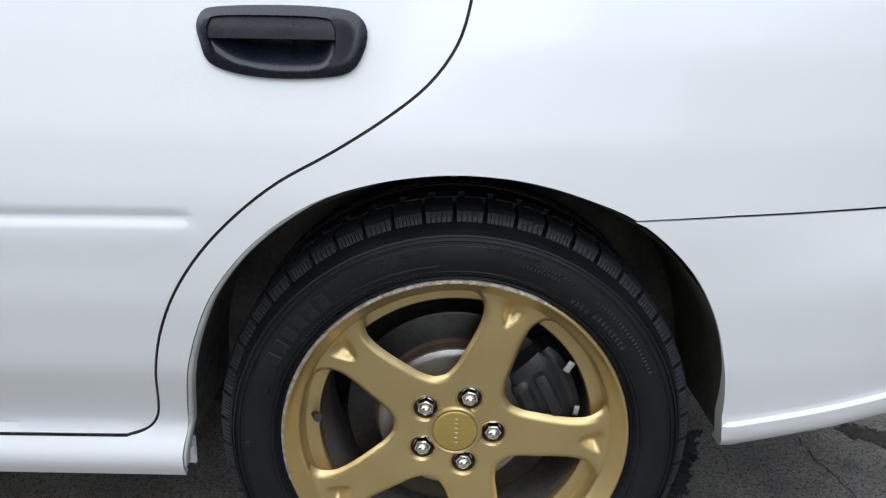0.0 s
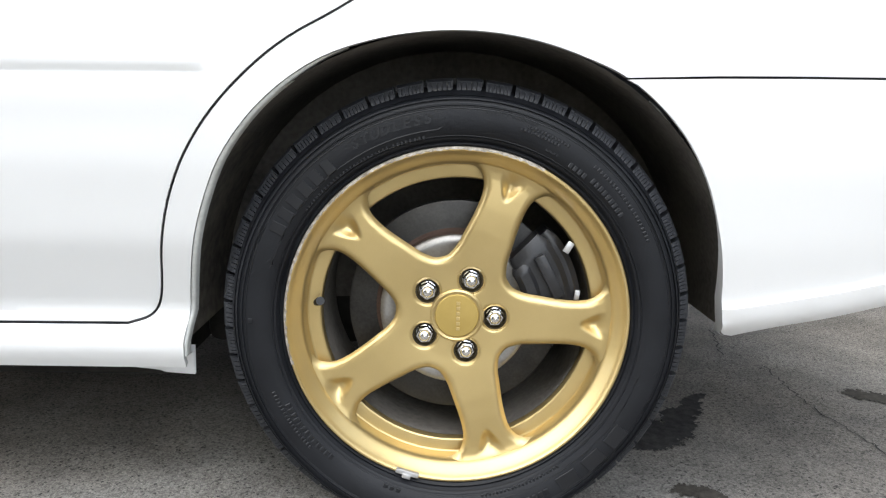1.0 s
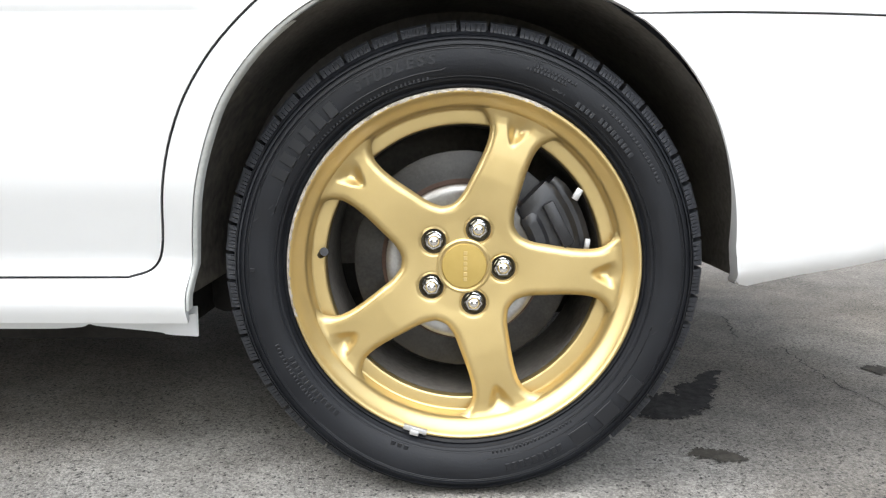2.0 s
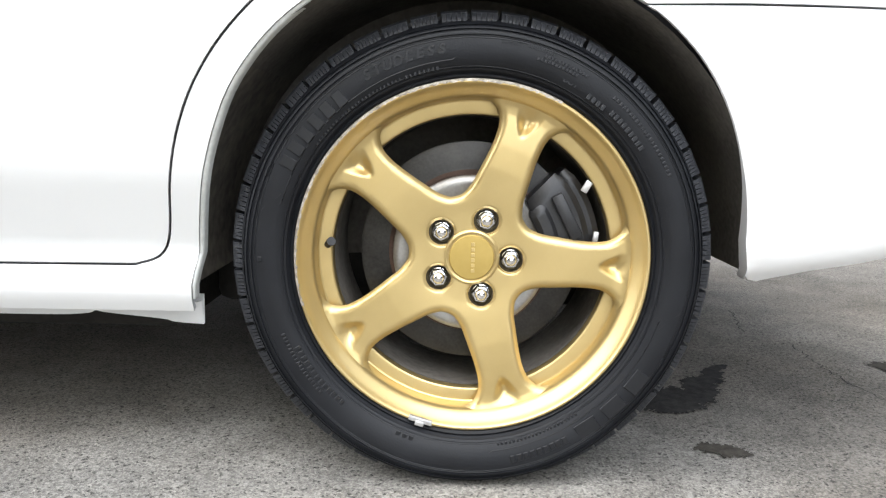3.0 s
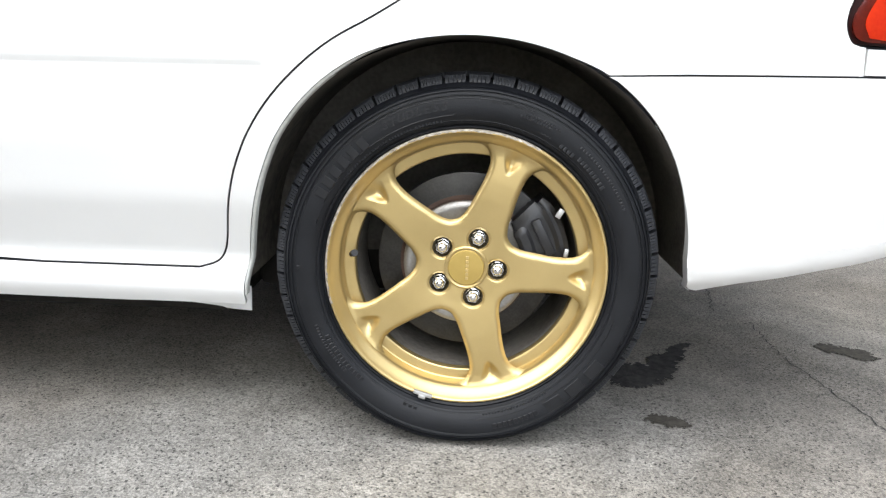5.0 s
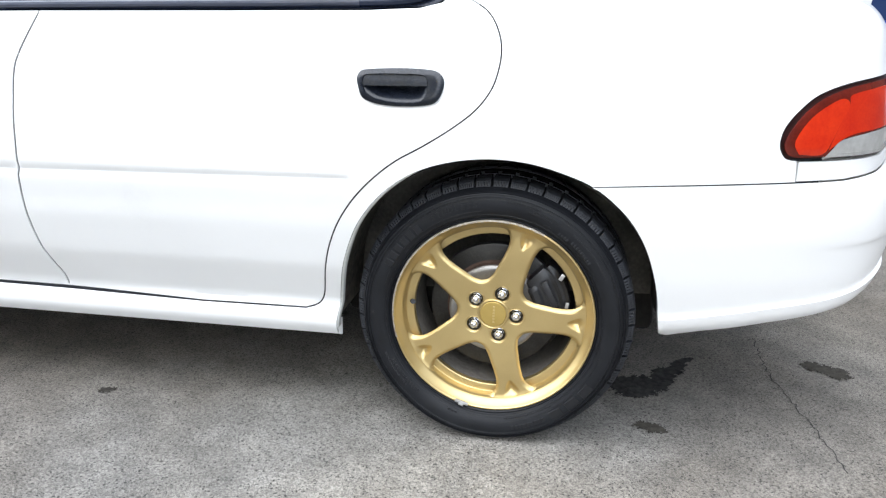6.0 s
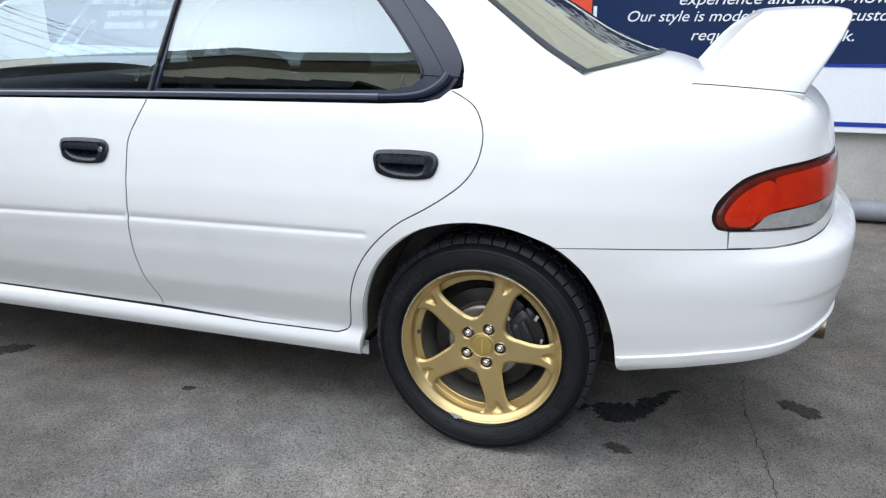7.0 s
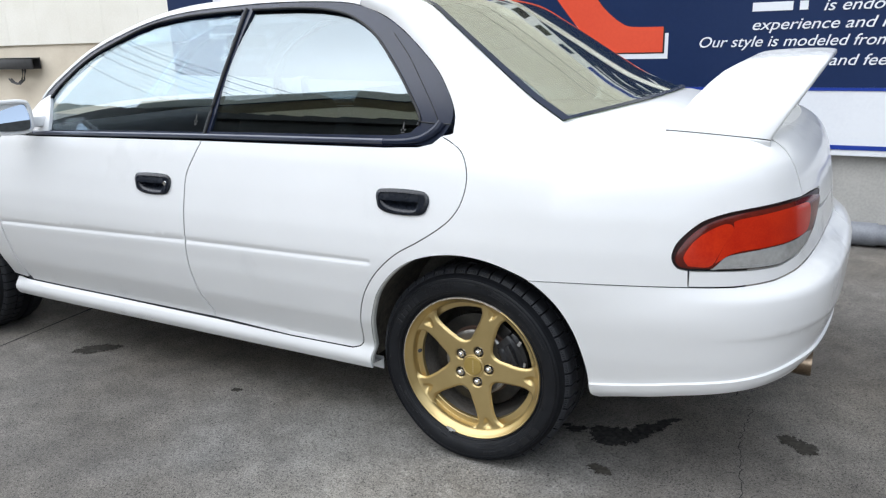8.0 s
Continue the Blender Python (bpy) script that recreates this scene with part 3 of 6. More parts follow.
def build_wheel(car, m):
    holes = [[(x + 0.0166 * math.cos(t), z + 0.0166 * math.sin(t)) for t in np.linspace(2 * math.pi, 0, 25)[:-1]] for x, z in NUTS]
    disc = [(0.2135 * math.cos(t), 0.2135 * math.sin(t)) for t in np.linspace(0, 2 * math.pi, 181)[:-1]]
    finer = []
    for k in range(5):
        c, s = math.cos(SPOKE0 + radians(72 * k)), math.sin(SPOKE0 + radians(72 * k))
        finer += [(a * c - b * s, a * s + b * c) for a in np.arange(0.158, 0.2105, 0.0019) for b in np.arange(-0.0221, 0.0222, 0.0017)]
    for u, w in NUTS:
        finer += [(u + q * math.cos(t), w + q * math.sin(t)) for q in (0.0176, 0.0188, 0.0200, 0.0212) for t in np.linspace(0, 2 * math.pi, 33)[:-1]]
    for w in WINDOWS:
        for d in (0.0013, 0.0028, 0.0046, 0.0068, 0.0095, 0.0125):
            finer += [p for p in dense(inset_poly(w, -d), 0.0042) if 0.066 < math.hypot(*p) < 0.2085]
    face = sheet(disc, lambda u, w: Vector((u, face_depth(u, w), w)), 0.0038, holes=WINDOWS + holes, flange=0.026, extra=finer)
    wheel = part("wheel", face, GOLD, car, "gold five-spoke alloy wheel with dished spoke ends", 50, at=m)
    rim = lathe([(0.2240, -0.006), (RIM_R - 0.0003, -0.0120), (RIM_R, -0.0200), (0.2264, -0.0226), (0.2250, -0.0236), (0.2232, -0.0236), (0.2219, -0.0225), (0.2206, -0.0200), (0.2178, -0.0158),
                 (0.2138, -0.0112), (0.2100, -0.0072), (0.2072, -0.0038), (0.2056, -0.0006), (0.2048, 0.0030), (0.2042, 0.0075), (0.2036, 0.0180), (0.2028, 0.0208), (0.2010, 0.0218), (0.1890, 0.0224),
                 (0.1866, 0.0228), (0.1850, 0.0240), (0.1842, 0.0290), (0.1838, 0.16), (0.20, 0.19), (0.222, 0.20)], 144)
    part("rim", rim, GOLD, wheel, "gold rim with stepped inner bead", 24)
    scuff = lathe([(0.2274, -0.012), (0.2276, -0.0200), (0.2270, -0.0229), (0.2252, -0.0243), (0.2234, -0.0243)], 220, radians(62), radians(196))
    _rw = random.Random(21)
    for v in scuff.verts:
        r = math.hypot(v.co.x, v.co.z)
        if r < 0.2254:
            k = 1 + _rw.uniform(-0.0045, 0.0060)
            v.co.x, v.co.z = v.co.x * k, v.co.z * k
        v.co.y += _rw.uniform(-0.0003, 0.0004)
    part("rim_edge", scuff, SCRAPE, wheel, "kerb-scraped bare metal rim edge")
    # dark sleeve just inside the gold barrel, in the housing's colour
    part("rim_barrel", lathe([(0.1833, 0.034), (0.1833, 0.165), (0.215, 0.2)], 96), WELL, wheel, "dark sleeve lining the gold barrel")
    # tyre
    prof = [(0.2335, 0.012), (0.2335, 0.002), (0.2360, -0.0015), (0.2385, 0.0005), (0.2412, -0.0030), (0.2416, -0.0046), (0.2440, -0.0062), (0.2444, -0.0052), (0.2480, -0.0082), (0.2560, -0.0112), (0.2660, -0.0122),
            (0.2765, -0.0108), (0.2800, -0.0098), (0.2803, -0.0118), (0.2813, -0.0116), (0.2818, -0.0090), (0.2862, -0.0070), (0.2866, -0.0096), (0.2884, -0.0089), (0.2888, -0.0058), (0.2912, -0.0042), (0.2915, -0.0062), (0.2926, -0.0056), (0.2930, -0.0030),
            (0.2960, 0.0005), (0.2985, 0.0050), (0.3000, 0.0120), (0.3045, 0.030), (0.3060, 0.075), (0.3060, 0.085), (0.3125, 0.087), (0.3125, 0.118), (0.3060, 0.120), (0.3060, 0.128), (0.3125, 0.130), (0.3120, 0.165),
            (0.305, 0.195), (0.28, 0.215), (0.245, 0.208), (0.23, 0.195)]
    prof = [(seat_r(r), y - bulge(r)) for r, y in prof]
    tyre = lathe(prof, 180)

    def sag(z):
        """The sidewall bulges outwards above the ground."""
        return 0.0105 * smooth(-0.19, -0.285, z)

    def settle(bm):
        for v in bm.verts:
            low = -HUB_Z + 0.0006
            if v.co.z < low + 0.016:
                over = max(0.0, low - v.co.z)
                v.co.y -= over * 0.6 if v.co.y < 0.1 else -over * 0.6
                v.co.z = max(v.co.z, low)
            if v.co.y < 0.06:
                v.co.y -= sag(v.co.z)
        return bm
    part("tyre", settle(tyre), RUBBER, wheel, "black studless winter tyre", 30)
    # shoulder blocks with fine cuts, each a piece of its own
    n, pitch = 51, 2 * math.pi / 51

    def wedge(a0, a1, ring_rows):
        b = bmesh.new()
        ring = [[b.verts.new((r * math.sin(t), y, r * math.cos(t))) for r, t in ((ra, a0), (ra, a1), (rb, a1), (rb, a0))] for y, ra, rb in ring_rows]
        for p, q in zip(ring, ring[1:]):
            for i in range(4):
                b.faces.new((p[i], p[(i + 1) % 4], q[(i + 1) % 4], q[i]))
        b.faces.new(ring[0][::-1])
        b.faces.new(ring[-1])
        return b

    def tread_piece(fill, teeth):
        """A shoulder block with cuts across its foot."""
        h = pitch * fill / 2
        made = [wedge(-h, h, ((-0.0010, 0.292, 0.3085), (0.0040, 0.292, 0.3120), (0.0110, 0.292, TYRE_R - 0.0004), (0.030, 0.296, TYRE_R), (0.046, 0.296, TYRE_R)))]
        for k in range(teeth):
            a0 = -h + 2 * h * k / teeth
            made.append(wedge(a0, a0 + 2 * h / teeth * 0.80, ((-0.0085, 0.2925, 0.2975), (-0.0052, 0.2925, 0.3035), (-0.0008, 0.2925, 0.3080))))
        out = join(*made)
        bmesh.ops.recalc_face_normals(out, faces=out.faces)
        return mesh_of("tread_block", out, TREAD)
    outer, outer2 = tread_piece(0.88, 7), tread_piece(0.86, 5)
    for k in range(n):
        t = k * pitch + 0.03
        up = math.cos(t) * TYRE_R
        if up < -HUB_Z + 0.004:
            continue
        ob = part("tread_block", outer if k % 2 else outer2, TREAD, wheel, at=pose(0, 0, 0, 0, math.degrees(t), 0))
    row = []
    for j, (y0, y1, off) in enumerate(((0.052, 0.080, 0.5), (0.134, 0.170, 0.3))):
        for k in range(n):
            t = (k + off) * pitch
            if math.cos(t) * TYRE_R < -HUB_Z + 0.004:
                continue
            a = pitch * 0.38
            b = bmesh.new()
            vs = [b.verts.new((r * math.sin(t + s), y, r * math.cos(t + s))) for y in (y0, y1) for r, s in ((0.303, -a), (0.303, a), (0.3135, a), (0.3135, -a))]
            for f in ((3, 2, 1, 0), (4, 5, 6, 7), (0, 1, 5, 4), (1, 2, 6, 5), (2, 3, 7, 6), (3, 0, 4, 7)):
                b.faces.new([vs[i] for i in f])
            row.append(b)
    tagged(part("tread", join(*row), TREAD, wheel, "inner tread blocks"), kind="stuff")
    # raised marks on the sidewall
    side_r, side_y = [p[0] for p in prof[3:22]], [p[1] for p in prof[3:22]]

    def wall(r):
        return float(np.interp(r, side_r, side_y))

    def mark(text, r, deg, size, flip=False, stretch=1.0):
        """Letters set one by one round the sidewall."""
        r = seat_r(r)
        step = size * 0.78 * stretch / r
        for i, ch in enumerate(text):
            if ch == " ":
                continue
            t = radians(deg) + (i - (len(text) - 1) / 2) * step * (-1 if flip else 1)
            spin = math.degrees(t) + (180 if flip else 0)
            lettering("letter", ch, size, LETTER, wheel, pose(r * math.sin(t), wall(r) + 0.0002, r * math.cos(t), 0, spin, 0), 0.0012, 0.25, "CENTER", stretch, size * 0.035)
    def bars(r, deg, count, w, h, gap):
        """Low raised bars set round the sidewall."""
        r = seat_r(r)
        for i in range(count):
            t = radians(deg) + (i - (count - 1) / 2) * (w + gap) / r
            part("letter_bar", block(-w / 2, w / 2, -0.0013, 0.0010, -h / 2, h / 2, 0.0006, 1), LETTER, wheel, at=pose(r * math.sin(t), wall(r) - sag(r * math.cos(t)), r * math.cos(t), 0, math.degrees(t), 0))

    def ridge(points, thick):
        """A fine raised line over the sidewall through (radius, degrees)."""
        points = [(seat_r(r), d) for r, d in points]
        part("sidewall_line", tube([(r * math.sin(radians(d)), wall(r) - thick * 0.3 - sag(r * math.cos(radians(d))), r * math.cos(radians(d))) for r, d in points], thick, 6), LETTER, wheel)
    mark("STUDLESS", 0.262, -20, 0.0165, stretch=1.05)
    mark("SAFETY WARNING", 0.273, 13, 0.0062)
    mark("DOT", 0.252, 27, 0.0085)
    bars(0.263, -51, 6, 0.0135, 0.019, 0.0068)
    bars(0.252, 36, 4, 0.0050, 0.0080, 0.0022)
    bars(0.254, 48, 9, 0.0048, 0.0080, 0.0022)
    bars(0.269, 24, 13, 0.0030, 0.0042, 0.0016)
    bars(0.264, 22, 12, 0.0030, 0.0042, 0.0016)
    bars(0.268, 52, 22, 0.0036, 0.0050, 0.0020)
    bars(0.2665, 135, 3, 0.030, 0.020, 0.0135)
    bars(0.266, 159.5, 9, 0.0062, 0.0095, 0.0028)
    bars(0.247, -38, 26, 0.0030, 0.0040, 0.0022)
    bars(0.247, -16, 8, 0.0034, 0.0050, 0.0022)
    bars(0.2475, 158, 22, 0.0030, 0.0045, 0.0022)
    bars(0.254, 232, 13, 0.0052, 0.0085, 0.0024)
    bars(0.262, 238, 18, 0.0034, 0.0052, 0.0018)
    bars(0.250, 200, 3, 0.0060, 0.0070, 0.0030)
    bars(0.2705, 270, 1, 0.0060, 0.0060, 0.0)
    for turn in (0, 180):
        ridge([(0.279, -82 + turn)] + [(0.2538, d + turn) for d in range(-73, -5, 2)] + [(0.278, 3 + turn)], 0.0007)
        ridge([(0.2745, -77 + turn), (0.2570, -71 + turn)], 0.0005)
    for r in (0.2785, 0.2765, 0.2460):
        ridge([(r, d) for d in range(-180, 181, 4)], 0.00055)
    for d in (-57, -20, 24, 71, 140, 200, 262, 300):
        t = radians(d)
        part("moulding_nib", lathe([(0.0001, -0.0022), (0.0009, -0.0018), (0.0012, 0.002)], 8), LETTER, wheel, at=pose(0.2805 * math.sin(t), wall(0.2805) + 0.001 - sag(0.2805 * math.cos(t)), 0.2805 * math.cos(t)))
    # hub
    cap = lathe([(0.0001, -0.0105), (0.020, -0.0104), (0.0285, -0.0098), (0.0297, -0.0085), (0.0300, -0.004)], 56)
    part("center_cap", cap, CAPGOLD, wheel, "flat gold centre cap", 25, at=pose(0, SINK, 0))
    for i in range(6):
        part("letter_bar", block(-0.0024, 0.0024, -0.0005, 0.0005, -0.0024, 0.0024, 0.0003, 1), GOLD, wheel, at=pose(0.0015, SINK - 0.0106, 0.0175 - i * 0.0070))
    part("cap_ring", lathe([(0.0305, -0.004), (0.0310, -0.0085), (0.0335, -0.0095), (0.0360, -0.0080), (0.0370, -0.005)], 56), GOLD, wheel, at=pose(0, SINK, 0))
    nut = join(lathe([(0.0166, 0.004), (0.0165, -0.0034), (0.0161, -0.0040), (0.0156, -0.0036), (0.0153, 0.006)], 28),
               lathe([(0.0001, 0.008), (0.0165, 0.008)], 28))
    socket = mesh_of("nut_socket", nut, SOCKET)
    hexa = join(lathe([(0.0130, 0.007), (0.0128, 0.0030), (0.0120, 0.0016), (0.0108, 0.0012)], 28), lathe([(0.0122, 0.006), (0.0122, -0.0048), (0.0112, -0.0070), (0.0090, -0.0078)], 6))
    dome = lathe([(0.0084, -0.0065), (0.0080, -0.0100), (0.0064, -0.0132), (0.0038, -0.0150), (0.0001, -0.0155)], 20)
    hexmesh = mesh_of("lug_nut", join(hexa, dome), CHROME, 30)
    nut_ring = mesh_of("nut_ring", lathe([(0.0186, 0.0012), (0.0182, -0.0004), (0.0174, -0.0010), (0.0167, -0.0006), (0.0164, 0.0030)], 32), GOLD, 60)
    for i, (u, w) in enumerate(NUTS):
        part("nut_ring", nut_ring, GOLD, wheel, at=pose(u, face_depth(u + 0.0175, w), w))
        part("nut_socket", socket, SOCKET, wheel, at=pose(u, SINK, w))
        part("lug_nut", hexmesh, CHROME, wheel, "chrome lug nut" if i == 0 else "", at=pose(u, SINK + 0.0005, w, 0, 17 * i, 0))
    # valve, balance weight
    part("valve_stem", join(moved(tube([(0, 0, 0), (0, -0.018, 0)], 0.0048, 12), pose(0, 0, 0)), tube([(0, -0.018, 0), (0, -0.026, 0)], 0.0058, 12)), SEAL, wheel, "black rubber valve stem",
         at=pose(-0.191, 0.024, 0.011, -18, 0, 20))
    part("balance_weight", join(block(-0.016, 0.016, -0.003, 0.003, -0.0035, 0.0035, 0.0012), block(-0.006, 0.006, -0.0042, 0.001, -0.0075, -0.001, 0.001)), LEAD, wheel, "clip-on lead balance weight",
         at=pose(0.2218 * math.cos(radians(253.3)), -0.0250, 0.2218 * math.sin(radians(253.3)), 0, -253.3 - 90 + 360, 0))
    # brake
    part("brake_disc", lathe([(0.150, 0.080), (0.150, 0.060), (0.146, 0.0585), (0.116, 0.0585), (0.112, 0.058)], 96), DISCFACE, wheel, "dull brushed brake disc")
    part("disc_rim", lathe([(0.112, 0.0582), (0.107, 0.0560), (0.105, 0.040)], 96), RUST, wheel, "rusty disc shoulder")
    part("disc_hat", lathe([(0.106, 0.052), (0.105, 0.038), (0.101, 0.034), (0.096, 0.033), (0.092, 0.034), (0.030, 0.033)], 96), STEEL, wheel, "bare steel disc hat")
    cal = []
    for a0, a1, r0, r1, y0, y1 in ((2, 46, 0.098, 0.158, 0.018, 0.055), (10, 38, 0.092, 0.120, 0.014, 0.05), (4, 44, 0.150, 0.172, 0.024, 0.08)):
        rows = []
        for k in range(9):
            t = radians(a0 + (a1 - a0) * k / 8)
            e = 0.004 if k in (0, 8) else 0.0
            rows.append([(r * math.cos(t), y, r * math.sin(t)) for r, y in ((r0 + e, y1), (r0 + e, y0 + 0.006), (r0 + 0.008, y0 + e), (r1 - 0.008, y0 + e), (r1 - e, y0 + 0.006), (r1 - e, y1))])
        b = loft(rows, closed=True)
        b.verts.ensure_lookup_table()
        b.faces.new([b.verts[i] for i in range(6)][::-1])
        b.faces.new([b.verts[48 + i] for i in range(6)])
        bmesh.ops.recalc_face_normals(b, faces=b.faces)
        cal.append(b)
    part("brake_caliper", join(*cal), CALIPER, wheel, "dark iron brake caliper")
    t = radians(24)
    part("caliper_bridge", moved(block(-0.032, 0.032, -0.006, 0.004, -0.008, 0.008, 0.003), Matrix.Translation((0.135 * math.cos(t), 0.012, 0.135 * math.sin(t))) @ pose(0, 0, 0, 0, 62, 0)), CALIPER, wheel)
    part("pad_clip", block(-0.0045, 0.0045, -0.002, 0.002, -0.008, 0.008, 0.001), LEAD, wheel, at=pose(0.148, 0.016, 0.094, 0, 30, 0))
    part("pad_clip", block(-0.0035, 0.0035, -0.002, 0.002, -0.007, 0.007, 0.001), LEAD, wheel, at=pose(0.163, 0.018, 0.028, 0, 8, 0))
    return wheel


def copy_wheel(wheel, m):
    """The same wheel with its pieces at another hub."""
    top = wheel.copy()
    scene.collection.objects.link(top)
    top.matrix_basis = m
    for o in wheel.children:
        c = o.copy()
        scene.collection.objects.link(c)
        c.parent = top
    return top


# ---- the car ----
SMID = float(_ps[-1])
car = thing("car", "white four-door sports saloon on gold alloy wheels, parked on concrete", "car", (-1.2, YMID, 0))
_home = Matrix.Translation((1.2, -YMID, 0))


def body(name, bm, mat, label="", parent=None, sharp=35):
    """A part of the car, its mesh given in the world's axes."""
    bm.transform(_home)
    return part(name, bm, mat, parent or car, label, sharp)


def far_side(ob):
    """The same part on the car's other flank."""
    c = ob.copy()
    scene.collection.objects.link(c)
    c.matrix_basis = Matrix.Diagonal((1, -1, 1, 1)) @ ob.matrix_basis
    for o in ob.children:
        k = o.copy()
        scene.collection.objects.link(k)
        k.parent = c
    return c


def sv(points):
    return [(s_of(x), z) for x, z in points]


# lines between the panels, as (length, height)
REAR_GAP = soften([(-0.100, 0.994), (-0.066, 0.980), (-0.030, 0.958), (-0.008, 0.925), (0.003, 0.886), (0.001, 0.845), (-0.013, 0.800), (-0.044, 0.758), (-0.092, 0.720),
                   (-0.150, 0.683), (-0.208, 0.650), (-0.256, 0.612), (-0.300, 0.566), (-0.336, 0.513), (-0.363, 0.452), (-0.379, 0.390), (-0.388, 0.340),
                   (-0.397, 0.310), (-0.412, 0.2905), (-0.440, 0.2815)], 4)
SILL_LINE = [(-0.70, 0.2805), (-1.06, 0.2865), (-1.60, 0.291), (-2.15, 0.292)]
B_GAP = soften([(-1.024, 0.9435), (-1.029, 0.930), (-1.046, 0.895), (-1.068, 0.852), (-1.079, 0.815), (-1.082, 0.740), (-1.083, 0.660), (-1.085, 0.600), (-1.090, 0.535),
                (-1.089, 0.470), (-1.081, 0.410), (-1.066, 0.357), (-1.056, 0.328), (-1.057, 0.2905)], 4)
ARCH = soften([(-0.366, 0.218), (-0.358, 0.296), (-0.340, 0.388), (-0.317, 0.460), (-0.286, 0.522), (-0.236, 0.581), (-0.172, 0.626), (-0.102, 0.650), (-0.032, 0.6605),
               (0.030, 0.660), (0.088, 0.651), (0.144, 0.634), (0.198, 0.611), (0.248, 0.573), (0.287, 0.530), (0.320, 0.474), (0.344, 0.410), (0.359, 0.352), (0.366, 0.300), (0.372, 0.276)], 4)
_k = min(range(len(ARCH)), key=lambda i: abs(ARCH[i][0] - 0.198) + abs(ARCH[i][1] - 0.611))
ARCH_FRONT, ARCH_REAR = ARCH[:_k + 1], ARCH[_k:]
SEAM = [(0.198, 0.611), (0.32, 0.616), (0.45, 0.619), (0.607, 0.622)]
LAMP_FRONT = [(0.600, 0.6685), (0.585, 0.674), (0.5735, 0.692), (0.573, 0.712), (0.583, 0.737), (0.610, 0.767), (0.648, 0.795), (0.709, 0.8145), (0.788, 0.826), (0.900, 0.834), (1.03, 0.836), (1.132, 0.833)]
LAMP_BACK = [(1.128, 0.810), (1.095, 0.779), (1.052, 0.740), (0.985, 0.703), (0.934, 0.684), (0.864, 0.6695), (0.775, 0.6675), (0.686, 0.668)]


def inset_poly(poly, d):
    """A closed outline drawn in by d."""
    a = np.array(poly)
    n = np.roll(a, -1, 0) - np.roll(a, 1, 0)
    n = np.column_stack([-n[:, 1], n[:, 0]]) / np.maximum(1e-9, np.hypot(n[:, 0], n[:, 1]))[:, None]
    area = sum(p[0] * q[1] - q[0] * p[1] for p, q in zip(poly, list(poly[1:]) + [poly[0]]))
    return [tuple(p) for p in a + n * (d if area > 0 else -d)]


G = 0.0023      # half the width of a panel gap

# rear door and front door
rear_poly = sv(REAR_GAP + [p for p in SILL_LINE if p[0] > -1.05] + B_GAP[::-1] + [(-0.60, 0.9475), (-0.28, 0.951), (-0.17, 0.957), (-0.125, 0.970)])
front_poly = sv([B_GAP[0]] + B_GAP[1:] + [(-1.60, 0.294), (-2.13, 0.2955), (-2.15, 0.33), (-2.162, 0.45), (-2.175, 0.60), (-2.18, 0.75), (-2.165, 0.90), (-2.15, 0.928), (-1.90, 0.929), (-1.45, 0.937)])
HOLE2 = rounded([(-0.280, 0.7765), (-0.2895, 0.797), (-0.2935, 0.815), (-0.287, 0.830), (-0.268, 0.8355), (-0.200, 0.8385), (-0.140, 0.8365), (-0.118, 0.829), (-0.1085, 0.813), (-0.1125, 0.790), (-0.127, 0.7695), (-0.160, 0.7625), (-0.210, 0.7610), (-0.252, 0.7655)], 3)


def door_handle(door, outline, dx, lock):
    """A black pull handle: bezel, flap above a finger well, and on the front door a lock."""
    o = [(x + dx, z - (0.012 if lock else 0.0)) for x, z in outline]
    cx, cz = sum(p[0] for p in o) / len(o), sum(p[1] for p in o) / len(o)
    well = rounded([(cx - 0.0765, cz + 0.004), (cx - 0.0745, cz + 0.017), (cx - 0.060, cz + 0.0240), (cx + 0.040, cz + 0.0250), (cx + 0.057, cz + 0.0180), (cx + 0.0605, cz + 0.002),
                    (cx + 0.0565, cz - 0.0185), (cx + 0.040, cz - 0.0305), (cx - 0.010, cz - 0.0320), (cx - 0.050, cz - 0.0250), (cx - 0.0710, cz - 0.0100)], 4)

    def bez(u, w):
        d = float(gap_to(np.array([[u, w]]), o)[0])
        return skin(s_of(u), w, 0.0015 + 0.0075 * math.sqrt(min(1.0, d / 0.012)) - 0.002 * smooth(0.012, 0.03, d))
    body("handle_bezel", sheet(inset_poly(o, 0.0012), bez, 0.005, holes=[well], flange=0.022), HANDLE, "black plastic door handle bezel", door, 45)
    back = sheet(inset_poly(well, -0.0006), lambda u, w: skin(s_of(u), w, 0.0040 - 0.020 * smooth(-0.002, 0.027, float(gap_to(np.array([[u, w]]), well)[0]))), 0.0028)
    body("handle_well", back, HANDLE, "", door)
    flap = [(x, z) for x, z in inset_poly(well, 0.0013) if z > cz - 0.0015]
    flap.sort(key=lambda p: math.atan2(p[1] - cz - 0.010, p[0] - cx))

    def lid(u, w):
        return skin(s_of(u), w, 0.0055 + 0.0025 * smooth(cz + 0.025, cz + 0.006, w))
    body("handle_flap", sheet(flap, lid, 0.005, flange=0.006, lip=0.0015), HANDLE, "", door, 50)
    if lock:
        p = skin(s_of(cx + 0.068), cz + 0.004, 0.0075)
        body("lock", moved(lathe([(0.0001, -0.002), (0.0075, -0.002), (0.0085, 0.0), (0.0085, 0.006)], 20), Matrix.Translation(p)), CHROME, "small round key lock", door)


